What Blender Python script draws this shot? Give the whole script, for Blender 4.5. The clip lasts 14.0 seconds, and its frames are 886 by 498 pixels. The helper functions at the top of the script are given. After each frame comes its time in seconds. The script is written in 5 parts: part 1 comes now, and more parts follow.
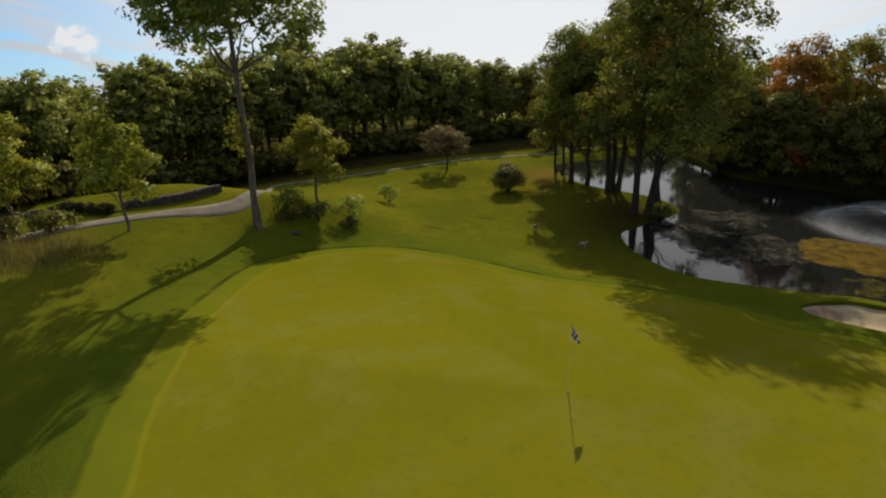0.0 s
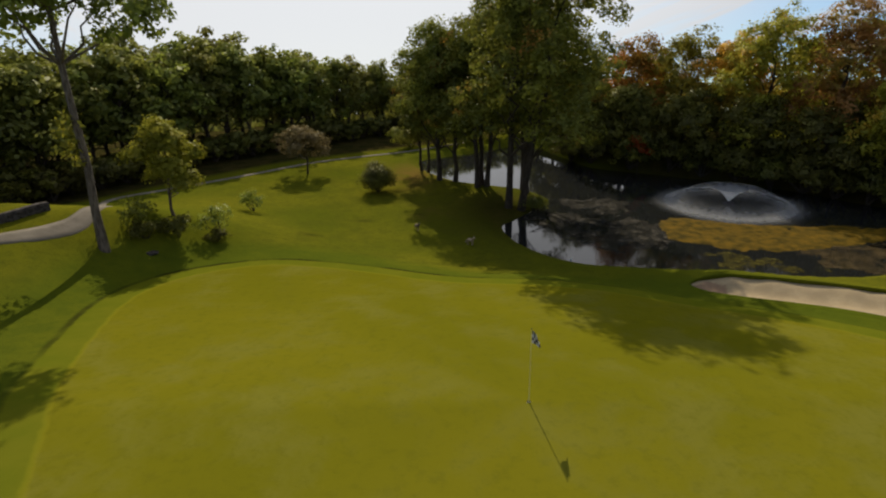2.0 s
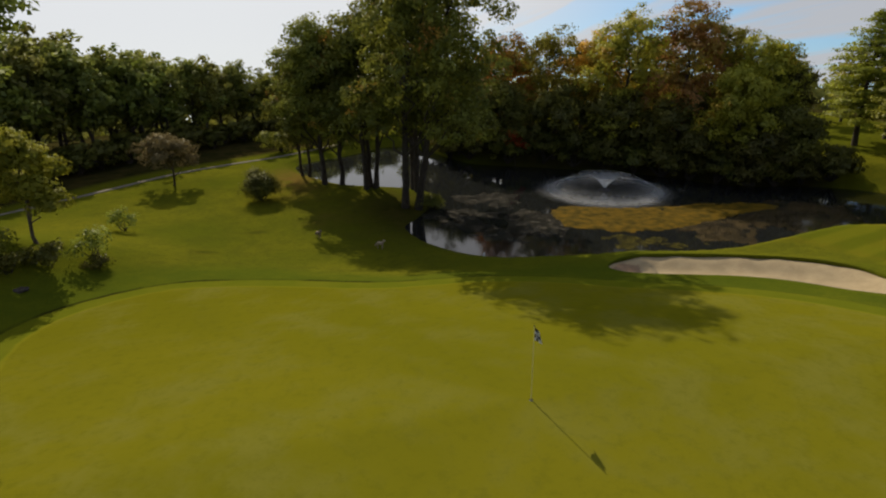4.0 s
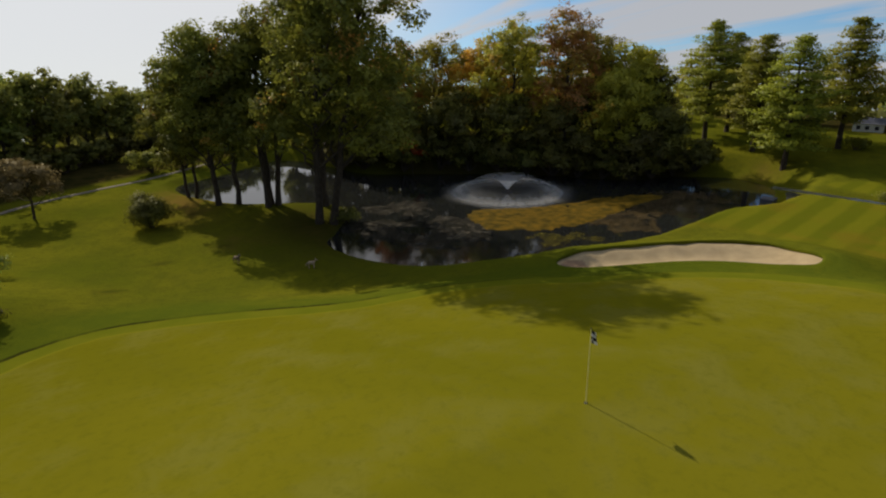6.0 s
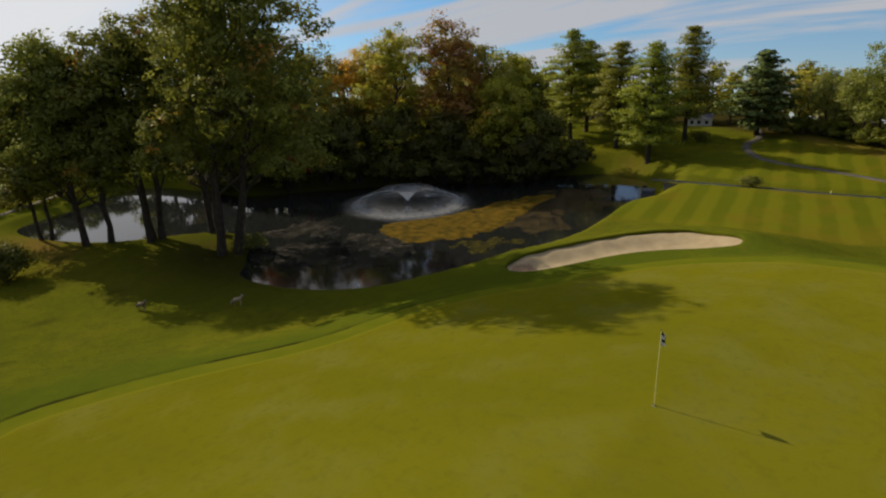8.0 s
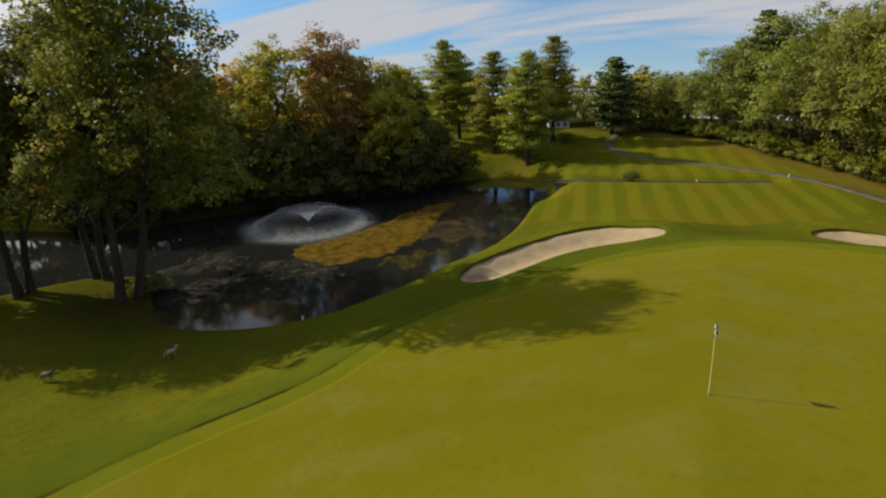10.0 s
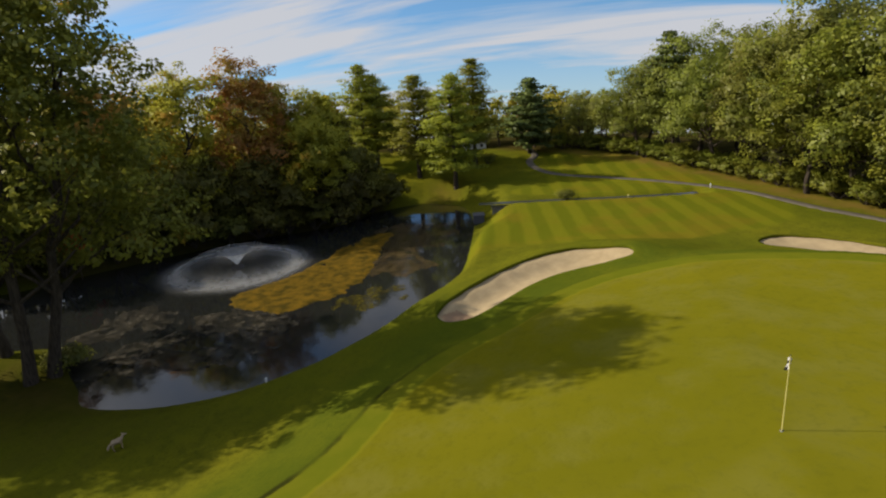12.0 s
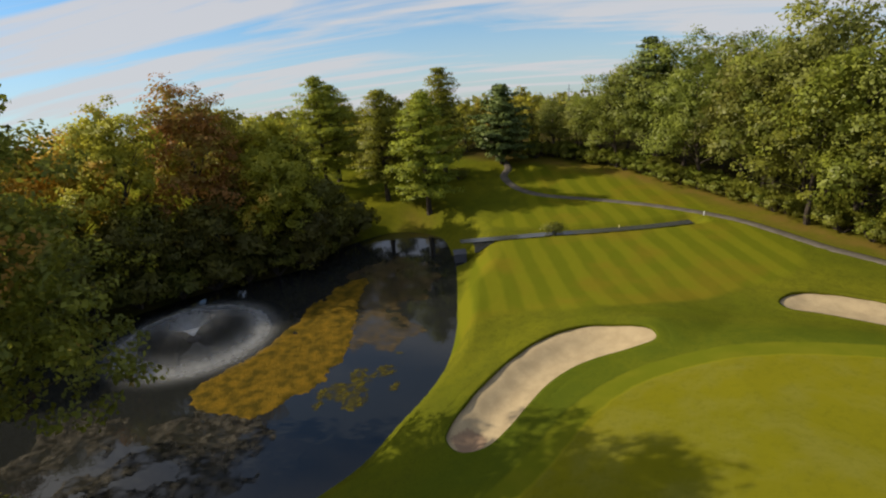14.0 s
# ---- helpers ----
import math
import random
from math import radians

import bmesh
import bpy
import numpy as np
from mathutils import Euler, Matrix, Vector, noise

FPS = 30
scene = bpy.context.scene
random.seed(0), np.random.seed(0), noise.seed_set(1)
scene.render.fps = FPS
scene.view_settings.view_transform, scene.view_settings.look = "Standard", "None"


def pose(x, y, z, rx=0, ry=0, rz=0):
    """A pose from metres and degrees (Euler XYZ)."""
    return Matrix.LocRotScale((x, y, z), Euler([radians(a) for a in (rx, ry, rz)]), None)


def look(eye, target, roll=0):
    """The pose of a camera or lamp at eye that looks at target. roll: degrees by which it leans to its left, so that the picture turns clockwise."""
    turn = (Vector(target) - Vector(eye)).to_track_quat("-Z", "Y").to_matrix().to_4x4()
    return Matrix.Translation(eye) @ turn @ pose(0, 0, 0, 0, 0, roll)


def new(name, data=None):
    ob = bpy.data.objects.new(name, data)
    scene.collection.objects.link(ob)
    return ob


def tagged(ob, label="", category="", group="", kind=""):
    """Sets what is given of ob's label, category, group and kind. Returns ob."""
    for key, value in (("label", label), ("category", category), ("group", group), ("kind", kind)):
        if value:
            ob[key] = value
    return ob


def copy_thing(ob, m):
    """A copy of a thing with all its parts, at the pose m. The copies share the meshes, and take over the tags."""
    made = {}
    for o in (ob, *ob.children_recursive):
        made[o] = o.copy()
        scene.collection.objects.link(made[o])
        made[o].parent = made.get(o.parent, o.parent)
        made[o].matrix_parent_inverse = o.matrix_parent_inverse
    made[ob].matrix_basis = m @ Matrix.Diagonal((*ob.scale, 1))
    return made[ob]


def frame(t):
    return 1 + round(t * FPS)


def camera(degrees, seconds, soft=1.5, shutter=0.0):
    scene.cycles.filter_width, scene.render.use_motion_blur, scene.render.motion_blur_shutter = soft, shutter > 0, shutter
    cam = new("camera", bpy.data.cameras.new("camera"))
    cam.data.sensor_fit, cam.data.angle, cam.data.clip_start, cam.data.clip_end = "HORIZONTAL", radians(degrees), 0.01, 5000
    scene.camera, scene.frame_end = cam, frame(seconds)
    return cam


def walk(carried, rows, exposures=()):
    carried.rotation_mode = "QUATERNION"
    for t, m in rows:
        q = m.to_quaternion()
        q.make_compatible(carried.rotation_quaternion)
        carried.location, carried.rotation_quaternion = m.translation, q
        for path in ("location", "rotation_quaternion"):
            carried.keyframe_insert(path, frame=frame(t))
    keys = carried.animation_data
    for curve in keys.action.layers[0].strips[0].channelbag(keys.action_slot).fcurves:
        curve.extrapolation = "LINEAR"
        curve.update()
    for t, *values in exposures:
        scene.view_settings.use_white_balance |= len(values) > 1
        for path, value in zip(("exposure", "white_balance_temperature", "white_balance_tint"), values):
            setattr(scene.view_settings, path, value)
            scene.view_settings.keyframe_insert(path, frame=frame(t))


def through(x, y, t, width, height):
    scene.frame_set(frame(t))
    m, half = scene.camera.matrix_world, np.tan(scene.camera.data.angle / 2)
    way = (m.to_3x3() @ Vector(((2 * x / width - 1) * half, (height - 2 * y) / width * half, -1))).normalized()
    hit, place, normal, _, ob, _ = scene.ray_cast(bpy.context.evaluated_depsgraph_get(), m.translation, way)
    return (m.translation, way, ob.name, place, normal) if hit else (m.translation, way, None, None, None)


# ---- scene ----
cam = camera(74.0, 14.0, soft=2.1)
PATH = [
    (0, (-0.074, -15.820, 10.262), (-4.386, 2.515, 3.538), -1.60),
    (0.5, (-0.919, -15.295, 10.054), (-3.920, 3.288, 3.297), -1.82),
    (1, (-1.701, -14.751, 9.847), (-3.323, 4.003, 3.091), -1.64),
    (1.5, (-2.351, -14.348, 9.823), (-2.727, 4.456, 3.020), -1.08),
    (2, (-3.013, -13.989, 9.705), (-2.129, 4.802, 2.914), -0.88),
    (2.5, (-3.842, -13.614, 9.435), (-1.742, 5.106, 2.716), -0.97),
    (3, (-4.639, -13.340, 9.546), (-1.290, 5.181, 2.782), -1.03),
    (5.5, (-9.686, -10.506, 9.522), (-0.681, 6.050, 2.826), -0.70),
    (6, (-10.728, -9.685, 9.469), (-0.626, 6.255, 2.843), -0.99),
    (6.5, (-11.669, -8.775, 9.428), (-0.522, 6.485, 2.879), -1.11),
    (7, (-12.550, -7.612, 9.387), (-0.324, 6.828, 2.907), -1.41),
    (7.5, (-13.353, -6.430, 9.413), (-0.168, 7.157, 2.968), -1.50),
    (8, (-14.121, -5.001, 9.417), (0.027, 7.603, 3.015), -1.82),
    (10.5, (-16.742, 1.628, 9.799), (0.848, 8.831, 3.579), -3.14),
    (11, (-16.532, 2.835, 9.779), (1.451, 9.140, 3.708), -3.72),
    (11.5, (-16.210, 3.891, 9.672), (2.068, 9.496, 3.801), -4.15),
    (12, (-15.645, 5.053, 10.067), (2.836, 10.008, 4.245), -3.96),
    (12.5, (-14.758, 6.095, 10.895), (3.807, 10.547, 4.932), -3.74),
    (13, (-12.954, 7.286, 12.628), (5.554, 11.253, 6.170), -3.80),
    (13.5, (-11.340, 7.966, 13.796), (7.132, 11.621, 7.059), -4.33),
    (14, (-9.591, 8.475, 14.818), (8.858, 11.826, 7.859), -4.75),
]
walk(cam, [(t, look(eye, target, roll)) for t, eye, target, roll in PATH],
     exposures=[(0, 0.68), (7, 0.52), (10.5, 0.80), (14, 0.92)])

# ---- world, sun ----
SUN_AZ = radians(-4.5)      # from +y, towards -x
SUN_EL = radians(33.2)
world = bpy.data.worlds.new("sky")
scene.world = world
world.use_nodes = True
wt = world.node_tree
wt.nodes.clear()


def link_nodes(tree, a, b):
    tree.links.new(a, b)


def make_sky():
    n, out = wt.nodes, wt.nodes.new("ShaderNodeOutputWorld")
    bg = n.new("ShaderNodeBackground")
    bg.inputs["Strength"].default_value = 0.15
    sky = n.new("ShaderNodeTexSky")
    sky.sky_type = "NISHITA"
    sky.sun_disc = False
    sky.sun_elevation = SUN_EL
    sky.sun_rotation = SUN_AZ
    sky.air_density, sky.dust_density, sky.ozone_density = 1.0, 0.8, 1.5
    tc = n.new("ShaderNodeTexCoord")
    # flat cloud deck: the direction divided by its height
    sep = n.new("ShaderNodeSeparateXYZ")
    link_nodes(wt, tc.outputs["Generated"], sep.inputs[0])
    # the course lies on a rise: the sky reaches a little below the level line
    dip = n.new("ShaderNodeMath"); dip.operation = "ADD"; dip.inputs[1].default_value = 0.13
    link_nodes(wt, sep.outputs["Z"], dip.inputs[0])
    up = n.new("ShaderNodeMath"); up.operation = "MAXIMUM"; up.inputs[1].default_value = 0.01
    link_nodes(wt, dip.outputs[0], up.inputs[0])
    low = n.new("ShaderNodeCombineXYZ")
    for k in ("X", "Y"):
        link_nodes(wt, sep.outputs[k], low.inputs[k])
    link_nodes(wt, up.outputs[0], low.inputs["Z"])
    link_nodes(wt, low.outputs[0], sky.inputs["Vector"])
    add = n.new("ShaderNodeMath"); add.operation = "ADD"; add.inputs[1].default_value = 0.12
    link_nodes(wt, up.outputs[0], add.inputs[0])
    div = n.new("ShaderNodeVectorMath"); div.operation = "DIVIDE"
    comb = n.new("ShaderNodeCombineXYZ")
    for k in range(3):
        link_nodes(wt, add.outputs[0], comb.inputs[k])
    link_nodes(wt, tc.outputs["Generated"], div.inputs[0])
    link_nodes(wt, comb.outputs[0], div.inputs[1])
    mp = n.new("ShaderNodeMapping")
    mp.inputs["Rotation"].default_value = (0, 0, radians(12))
    mp.inputs["Scale"].default_value = (2.5, 0.5, 0.0)
    link_nodes(wt, div.outputs[0], mp.inputs["Vector"])
    streak = n.new("ShaderNodeTexNoise")
    streak.inputs["Scale"].default_value = 1.0
    streak.inputs["Detail"].default_value = 7
    streak.inputs["Roughness"].default_value = 0.55
    streak.inputs["Distortion"].default_value = 0.5
    link_nodes(wt, mp.outputs[0], streak.inputs["Vector"])
    ramp = n.new("ShaderNodeMapRange")
    ramp.inputs["From Min"].default_value, ramp.inputs["From Max"].default_value = 0.40, 0.585
    link_nodes(wt, streak.outputs["Fac"], ramp.inputs["Value"])
    # thin veil that thickens towards the sun
    sv = n.new("ShaderNodeVectorMath"); sv.operation = "DOT_PRODUCT"
    sv.inputs[1].default_value = (math.sin(SUN_AZ) * math.cos(SUN_EL), math.cos(SUN_AZ) * math.cos(SUN_EL), math.sin(SUN_EL))
    link_nodes(wt, tc.outputs["Generated"], sv.inputs[0])
    veil = n.new("ShaderNodeMapRange")
    veil.inputs["From Min"].default_value, veil.inputs["From Max"].default_value = 0.60, 0.80
    link_nodes(wt, sv.outputs["Value"], veil.inputs["Value"])
    # milky air low down
    low_air = n.new("ShaderNodeMapRange")
    low_air.inputs["From Min"].default_value, low_air.inputs["From Max"].default_value = 0.17, 0.05
    low_air.inputs["To Max"].default_value = 0.5
    link_nodes(wt, up.outputs[0], low_air.inputs["Value"])
    both = n.new("ShaderNodeMath"); both.operation = "MAXIMUM"
    link_nodes(wt, ramp.outputs[0], both.inputs[0])
    link_nodes(wt, low_air.outputs[0], both.inputs[1])
    cover = n.new("ShaderNodeMath"); cover.operation = "MAXIMUM"
    link_nodes(wt, both.outputs[0], cover.inputs[0])
    link_nodes(wt, veil.outputs[0], cover.inputs[1])
    # one small heap cloud low over the woods
    puff = n.new("ShaderNodeVectorMath"); puff.operation = "DOT_PRODUCT"
    puff.inputs[1].default_value = (-0.684, 0.729, 0.013)
    link_nodes(wt, tc.outputs["Generated"], puff.inputs[0])
    curl = n.new("ShaderNodeTexNoise")
    curl.inputs["Scale"].default_value, curl.inputs["Detail"].default_value = 42.0, 4
    link_nodes(wt, tc.outputs["Generated"], curl.inputs["Vector"])
    curled = n.new("ShaderNodeMath"); curled.operation = "MULTIPLY_ADD"
    curled.inputs[1].default_value = 0.0018
    link_nodes(wt, curl.outputs["Fac"], curled.inputs[0])
    link_nodes(wt, puff.outputs["Value"], curled.inputs[2])
    heap = n.new("ShaderNodeMapRange")
    heap.inputs["From Min"].default_value, heap.inputs["From Max"].default_value = 1.0001, 1.0005
    link_nodes(wt, curled.outputs[0], heap.inputs["Value"])
    with_heap = n.new("ShaderNodeMath"); with_heap.operation = "MAXIMUM"
    link_nodes(wt, cover.outputs[0], with_heap.inputs[0])
    link_nodes(wt, heap.outputs[0], with_heap.inputs[1])
    cover = with_heap
    dens = n.new("ShaderNodeMath"); dens.operation = "MULTIPLY"; dens.inputs[1].default_value = 0.9
    link_nodes(wt, cover.outputs[0], dens.inputs[0])
    tint = n.new("ShaderNodeMix"); tint.data_type = "RGBA"; tint.blend_type = "MULTIPLY"
    tint.inputs["Factor"].default_value = 1.0
    tint.inputs["B"].default_value = (0.285, 0.415, 0.505, 1)
    link_nodes(wt, sky.outputs[0], tint.inputs["A"])
    mix = n.new("ShaderNodeMix"); mix.data_type = "RGBA"
    link_nodes(wt, dens.outputs[0], mix.inputs["Factor"])
    link_nodes(wt, tint.outputs["Result"], mix.inputs["A"])
    white = n.new("ShaderNodeMix"); white.data_type = "RGBA"
    bright = n.new("ShaderNodeMath"); bright.operation = "MAXIMUM"
    link_nodes(wt, veil.outputs[0], bright.inputs[0])
    link_nodes(wt, heap.outputs[0], bright.inputs[1])
    link_nodes(wt, bright.outputs[0], white.inputs["Factor"])
    white.inputs["A"].default_value = (2.22, 2.20, 2.28, 1)
    white.inputs["B"].default_value = (3.45, 3.35, 3.30, 1)
    link_nodes(wt, white.outputs["Result"], mix.inputs["B"])
    link_nodes(wt, mix.outputs["Result"], bg.inputs["Color"])
    link_nodes(wt, bg.outputs[0], out.inputs["Surface"])


make_sky()
sun = new("sun", bpy.data.lights.new("sun", "SUN"))
sun.data.energy, sun.data.angle, sun.data.color = 2.65, radians(0.55), (1.0, 0.89, 0.715)
sun.matrix_world = look((0, 0, 60), (-math.sin(SUN_AZ) * math.cos(SUN_EL), -math.cos(SUN_AZ) * math.cos(SUN_EL), 60 - math.sin(SUN_EL)))


# ---- materials ----
def material(name, rough=0.8):
    m = bpy.data.materials.new(name)
    m.use_nodes = True
    b = m.node_tree.nodes["Principled BSDF"]
    b.inputs["Roughness"].default_value = rough
    b.inputs["Specular IOR Level"].default_value = 0.25
    return m, m.node_tree, b


def noise_node(t, scale, detail=4, vec=None, rough=0.55):
    k = t.nodes.new("ShaderNodeTexNoise")
    k.inputs["Scale"].default_value, k.inputs["Detail"].default_value, k.inputs["Roughness"].default_value = scale, detail, rough
    if vec is None:
        tc = t.nodes.new("ShaderNodeTexCoord")
        vec = tc.outputs["Object"]
    t.links.new(vec, k.inputs["Vector"])
    return k.outputs["Fac"]


def ranged(t, value, a, b, lo=0.0, hi=1.0):
    k = t.nodes.new("ShaderNodeMapRange")
    k.interpolation_type = "SMOOTHSTEP"
    for key, v in (("From Min", a), ("From Max", b), ("To Min", lo), ("To Max", hi)):
        k.inputs[key].default_value = v
    t.links.new(value, k.inputs["Value"])
    return k.outputs["Result"]


def mixed(t, fac, a, b):
    k = t.nodes.new("ShaderNodeMix")
    k.data_type = "RGBA"
    if isinstance(fac, float):
        k.inputs["Factor"].default_value = fac
    else:
        t.links.new(fac, k.inputs["Factor"])
    for key, v in (("A", a), ("B", b)):
        if isinstance(v, tuple):
            k.inputs[key].default_value = (*v, 1)
        else:
            t.links.new(v, k.inputs[key])
    return k.outputs["Result"]


def sums(t, op, a, b):
    k = t.nodes.new("ShaderNodeMath")
    k.operation = op
    for n, v in enumerate((a, b)):
        if isinstance(v, (int, float)):
            k.inputs[n].default_value = v
        else:
            t.links.new(v, k.inputs[n])
    return k.outputs[0]


def bumped(t, b, height, strength=0.4, distance=0.03):
    k = t.nodes.new("ShaderNodeBump")
    k.inputs["Strength"].default_value, k.inputs["Distance"].default_value = strength, distance
    t.links.new(height, k.inputs["Height"])
    t.links.new(k.outputs[0], b.inputs["Normal"])


def attribute(t, name):
    k = t.nodes.new("ShaderNodeAttribute")
    k.attribute_name = name
    return k.outputs["Fac"]


def leaf_material(name, dark, light, accent=None, share=0.0, clump=0.9, through=0.32):
    """Leaves: diffuse with light passing through; hue varies by clump, by leaf and by plant."""
    m = bpy.data.materials.new(name)
    m.use_nodes = True
    t = m.node_tree
    t.nodes.clear()
    out = t.nodes.new("ShaderNodeOutputMaterial")
    geo = t.nodes.new("ShaderNodeNewGeometry")
    info = t.nodes.new("ShaderNodeObjectInfo")
    f = sums(t, "ADD", sums(t, "MULTIPLY", ranged(t, noise_node(t, clump, 3), 0.3, 0.7), 0.75),
             sums(t, "MULTIPLY", geo.outputs["Random Per Island"], 0.25))
    col = mixed(t, f, dark, light)
    if accent:
        a = ranged(t, noise_node(t, clump * 0.45, 3), 0.62 - share * 0.5, 0.70 - share * 0.3)
        col = mixed(t, sums(t, "MULTIPLY", a, sums(t, "ADD", sums(t, "MULTIPLY", geo.outputs["Random Per Island"], 0.5), 0.5)), col, accent)
    hsv = t.nodes.new("ShaderNodeHueSaturation")
    t.links.new(sums(t, "ADD", sums(t, "MULTIPLY", info.outputs["Random"], 0.03), 0.485), hsv.inputs["Hue"])
    t.links.new(sums(t, "ADD", sums(t, "MULTIPLY", info.outputs["Random"], 0.32), 0.72), hsv.inputs["Value"])
    t.links.new(col, hsv.inputs["Color"])
    d, tr, gl, mx, mg = (t.nodes.new("ShaderNode" + k) for k in ("BsdfDiffuse", "BsdfTranslucent", "BsdfGlossy", "AddShader", "MixShader"))
    t.links.new(hsv.outputs[0], d.inputs["Color"])
    gl.inputs["Roughness"].default_value = 0.45
    gl.inputs["Color"].default_value = (0.5, 0.5, 0.45, 1)
    mg.inputs[0].default_value = 0.03
    thin = t.nodes.new("ShaderNodeVectorMath"); thin.operation = "SCALE"
    thin.inputs["Scale"].default_value = through * 1.5
    t.links.new(hsv.outputs[0], thin.inputs[0]); t.links.new(thin.outputs[0], tr.inputs["Color"])
    t.links.new(d.outputs[0], mx.inputs[0]); t.links.new(tr.outputs[0], mx.inputs[1])
    t.links.new(mx.outputs[0], mg.inputs[1]); t.links.new(gl.outputs[0], mg.inputs[2])
    t.links.new(mg.outputs[0], out.inputs["Surface"])
    return m


def plain_material(name, a, b, scale=3.0, rough=0.85, bump=0.4, dist=0.02, fine=30.0, metal=0.0):
    m, t, bs = material(name, rough)
    col = mixed(t, ranged(t, noise_node(t, scale, 5), 0.3, 0.7), a, b)
    grain = noise_node(t, fine, 4)
    col = mixed(t, ranged(t, grain, 0.3, 0.75, 0.0, 0.35), col, tuple(c * 0.55 for c in a))
    t.links.new(col, bs.inputs["Base Color"])
    bs.inputs["Metallic"].default_value = metal
    if rough > 0.82:
        bs.inputs["Specular IOR Level"].default_value = 0.04
    bumped(t, bs, grain, bump, dist)
    return m


def bark_material(name, a, b):
    m, t, bs = material(name, 0.9)
    tc = t.nodes.new("ShaderNodeTexCoord")
    mp = t.nodes.new("ShaderNodeMapping")
    mp.inputs["Scale"].default_value = (9, 9, 1.6)
    t.links.new(tc.outputs["Object"], mp.inputs["Vector"])
    k = noise_node(t, 1.4, 5, mp.outputs[0])
    t.links.new(mixed(t, ranged(t, k, 0.32, 0.68), a, b), bs.inputs["Base Color"])
    bumped(t, bs, k, 0.7, 0.05)
    return m


def turf_material():
    """Mown turf; the zones come from stored distances to the outlines."""
    m, t, bs = material("turf", 0.75)
    bs.inputs["Specular IOR Level"].default_value = 0.0
    tc = t.nodes.new("ShaderNodeTexCoord")
    obj = tc.outputs["Object"]
    sd, fair, bank, litter_shade, straw = (attribute(t, k) for k in ("to_green", "to_fairway", "to_pond", "litter_shade", "straw"))
    big, mid, fine = noise_node(t, 0.10, 4, obj), noise_node(t, 0.7, 5, obj), noise_node(t, 9.0, 5, obj, 0.7)
    # rough
    rough = mixed(t, ranged(t, big, 0.32, 0.68), (0.126, 0.146, 0.010), (0.196, 0.193, 0.013))
    rough = mixed(t, ranged(t, mid, 0.35, 0.75, 0.0, 0.55), rough, (0.108, 0.118, 0.012))
    rough = mixed(t, ranged(t, noise_node(t, 2.4, 5, obj, 0.65), 0.45, 0.72, 0.0, 0.6), rough, (0.098, 0.112, 0.011))
    rough = mixed(t, ranged(t, fine, 0.45, 0.8, 0.0, 0.55), rough, (0.045, 0.062, 0.008))
    # fairway with mowing stripes
    st = t.nodes.new("ShaderNodeSeparateXYZ")
    mp = t.nodes.new("ShaderNodeMapping")
    mp.inputs["Rotation"].default_value = (0, 0, radians(-11.0))
    t.links.new(obj, mp.inputs["Vector"])
    t.links.new(mp.outputs[0], st.inputs[0])
    wob = sums(t, "ADD", st.outputs["Y"], sums(t, "MULTIPLY", noise_node(t, 0.25, 2, obj), 0.7))
    wave = sums(t, "SINE", sums(t, "MULTIPLY", wob, 2 * math.pi / 2.1), 0)
    stripe = ranged(t, wave, -0.55, 0.55)
    fway = mixed(t, stripe, (0.142, 0.160, 0.010), (0.190, 0.196, 0.012))
    fway = mixed(t, ranged(t, noise_node(t, 0.22, 5, obj), 0.48, 0.72, 0.0, 0.5), fway, (0.235, 0.165, 0.016))
    fway = mixed(t, ranged(t, fine, 0.5, 0.85, 0.0, 0.4), fway, (0.07, 0.09, 0.008))
    col = mixed(t, ranged(t, sums(t, "ADD", fair, sums(t, "MULTIPLY", mid, 0.8)), 0.0, 0.9, 1.0, 0.0), rough, fway)
    # longer, greener grass round the green; the green, its collar and the cut edge
    edge = sums(t, "ADD", sd, sums(t, "MULTIPLY", sums(t, "SUBTRACT", noise_node(t, 1.6, 3, obj), 0.5), 0.22))
    around = sums(t, "MULTIPLY", ranged(t, edge, 2.0, 4.6, 0.62, 0.0), ranged(t, mid, 0.3, 0.7, 0.7, 1.0))
    col = mixed(t, around, col, (0.082, 0.120, 0.010))
    collar = mixed(t, ranged(t, mid, 0.35, 0.7), (0.138, 0.160, 0.010), (0.168, 0.176, 0.012))
    col = mixed(t, ranged(t, edge, -0.06, 0.10, 1.0, 0.0), col, collar)
    # darker line along the cut edge, weaker towards +x and low y
    edge_line = sums(t, "MULTIPLY", ranged(t, edge, -0.12, 0.0), ranged(t, edge, 0.10, 0.30, 1.0, 0.0))
    edge_line = sums(t, "MULTIPLY", edge_line, ranged(t, noise_node(t, 0.35, 3, obj), 0.36, 0.58, 0.25, 1.0))
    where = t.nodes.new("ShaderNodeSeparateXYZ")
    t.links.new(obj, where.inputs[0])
    edge_line = sums(t, "MULTIPLY", edge_line, ranged(t, where.outputs["X"], 1.0, 9.0, 1.0, 0.12))
    edge_line = sums(t, "MULTIPLY", edge_line, ranged(t, where.outputs["Y"], -2.0, 12.0, 0.3, 0.95))
    col = mixed(t, edge_line, col, (0.036, 0.040, 0.008))
    cut = mixed(t, ranged(t, big, 0.34, 0.66), (0.170, 0.166, 0.008), (0.202, 0.190, 0.010))
    cut = mixed(t, ranged(t, mid, 0.42, 0.75, 0.0, 0.35), cut, (0.175, 0.168, 0.012))
    cut = mixed(t, ranged(t, noise_node(t, 0.33, 6, obj, 0.65), 0.44, 0.68, 0.0, 0.7), cut, (0.206, 0.200, 0.030))
    cut = mixed(t, ranged(t, noise_node(t, 2.6, 4, obj, 0.7), 0.46, 0.72, 0.0, 0.42), cut, (0.132, 0.134, 0.009))
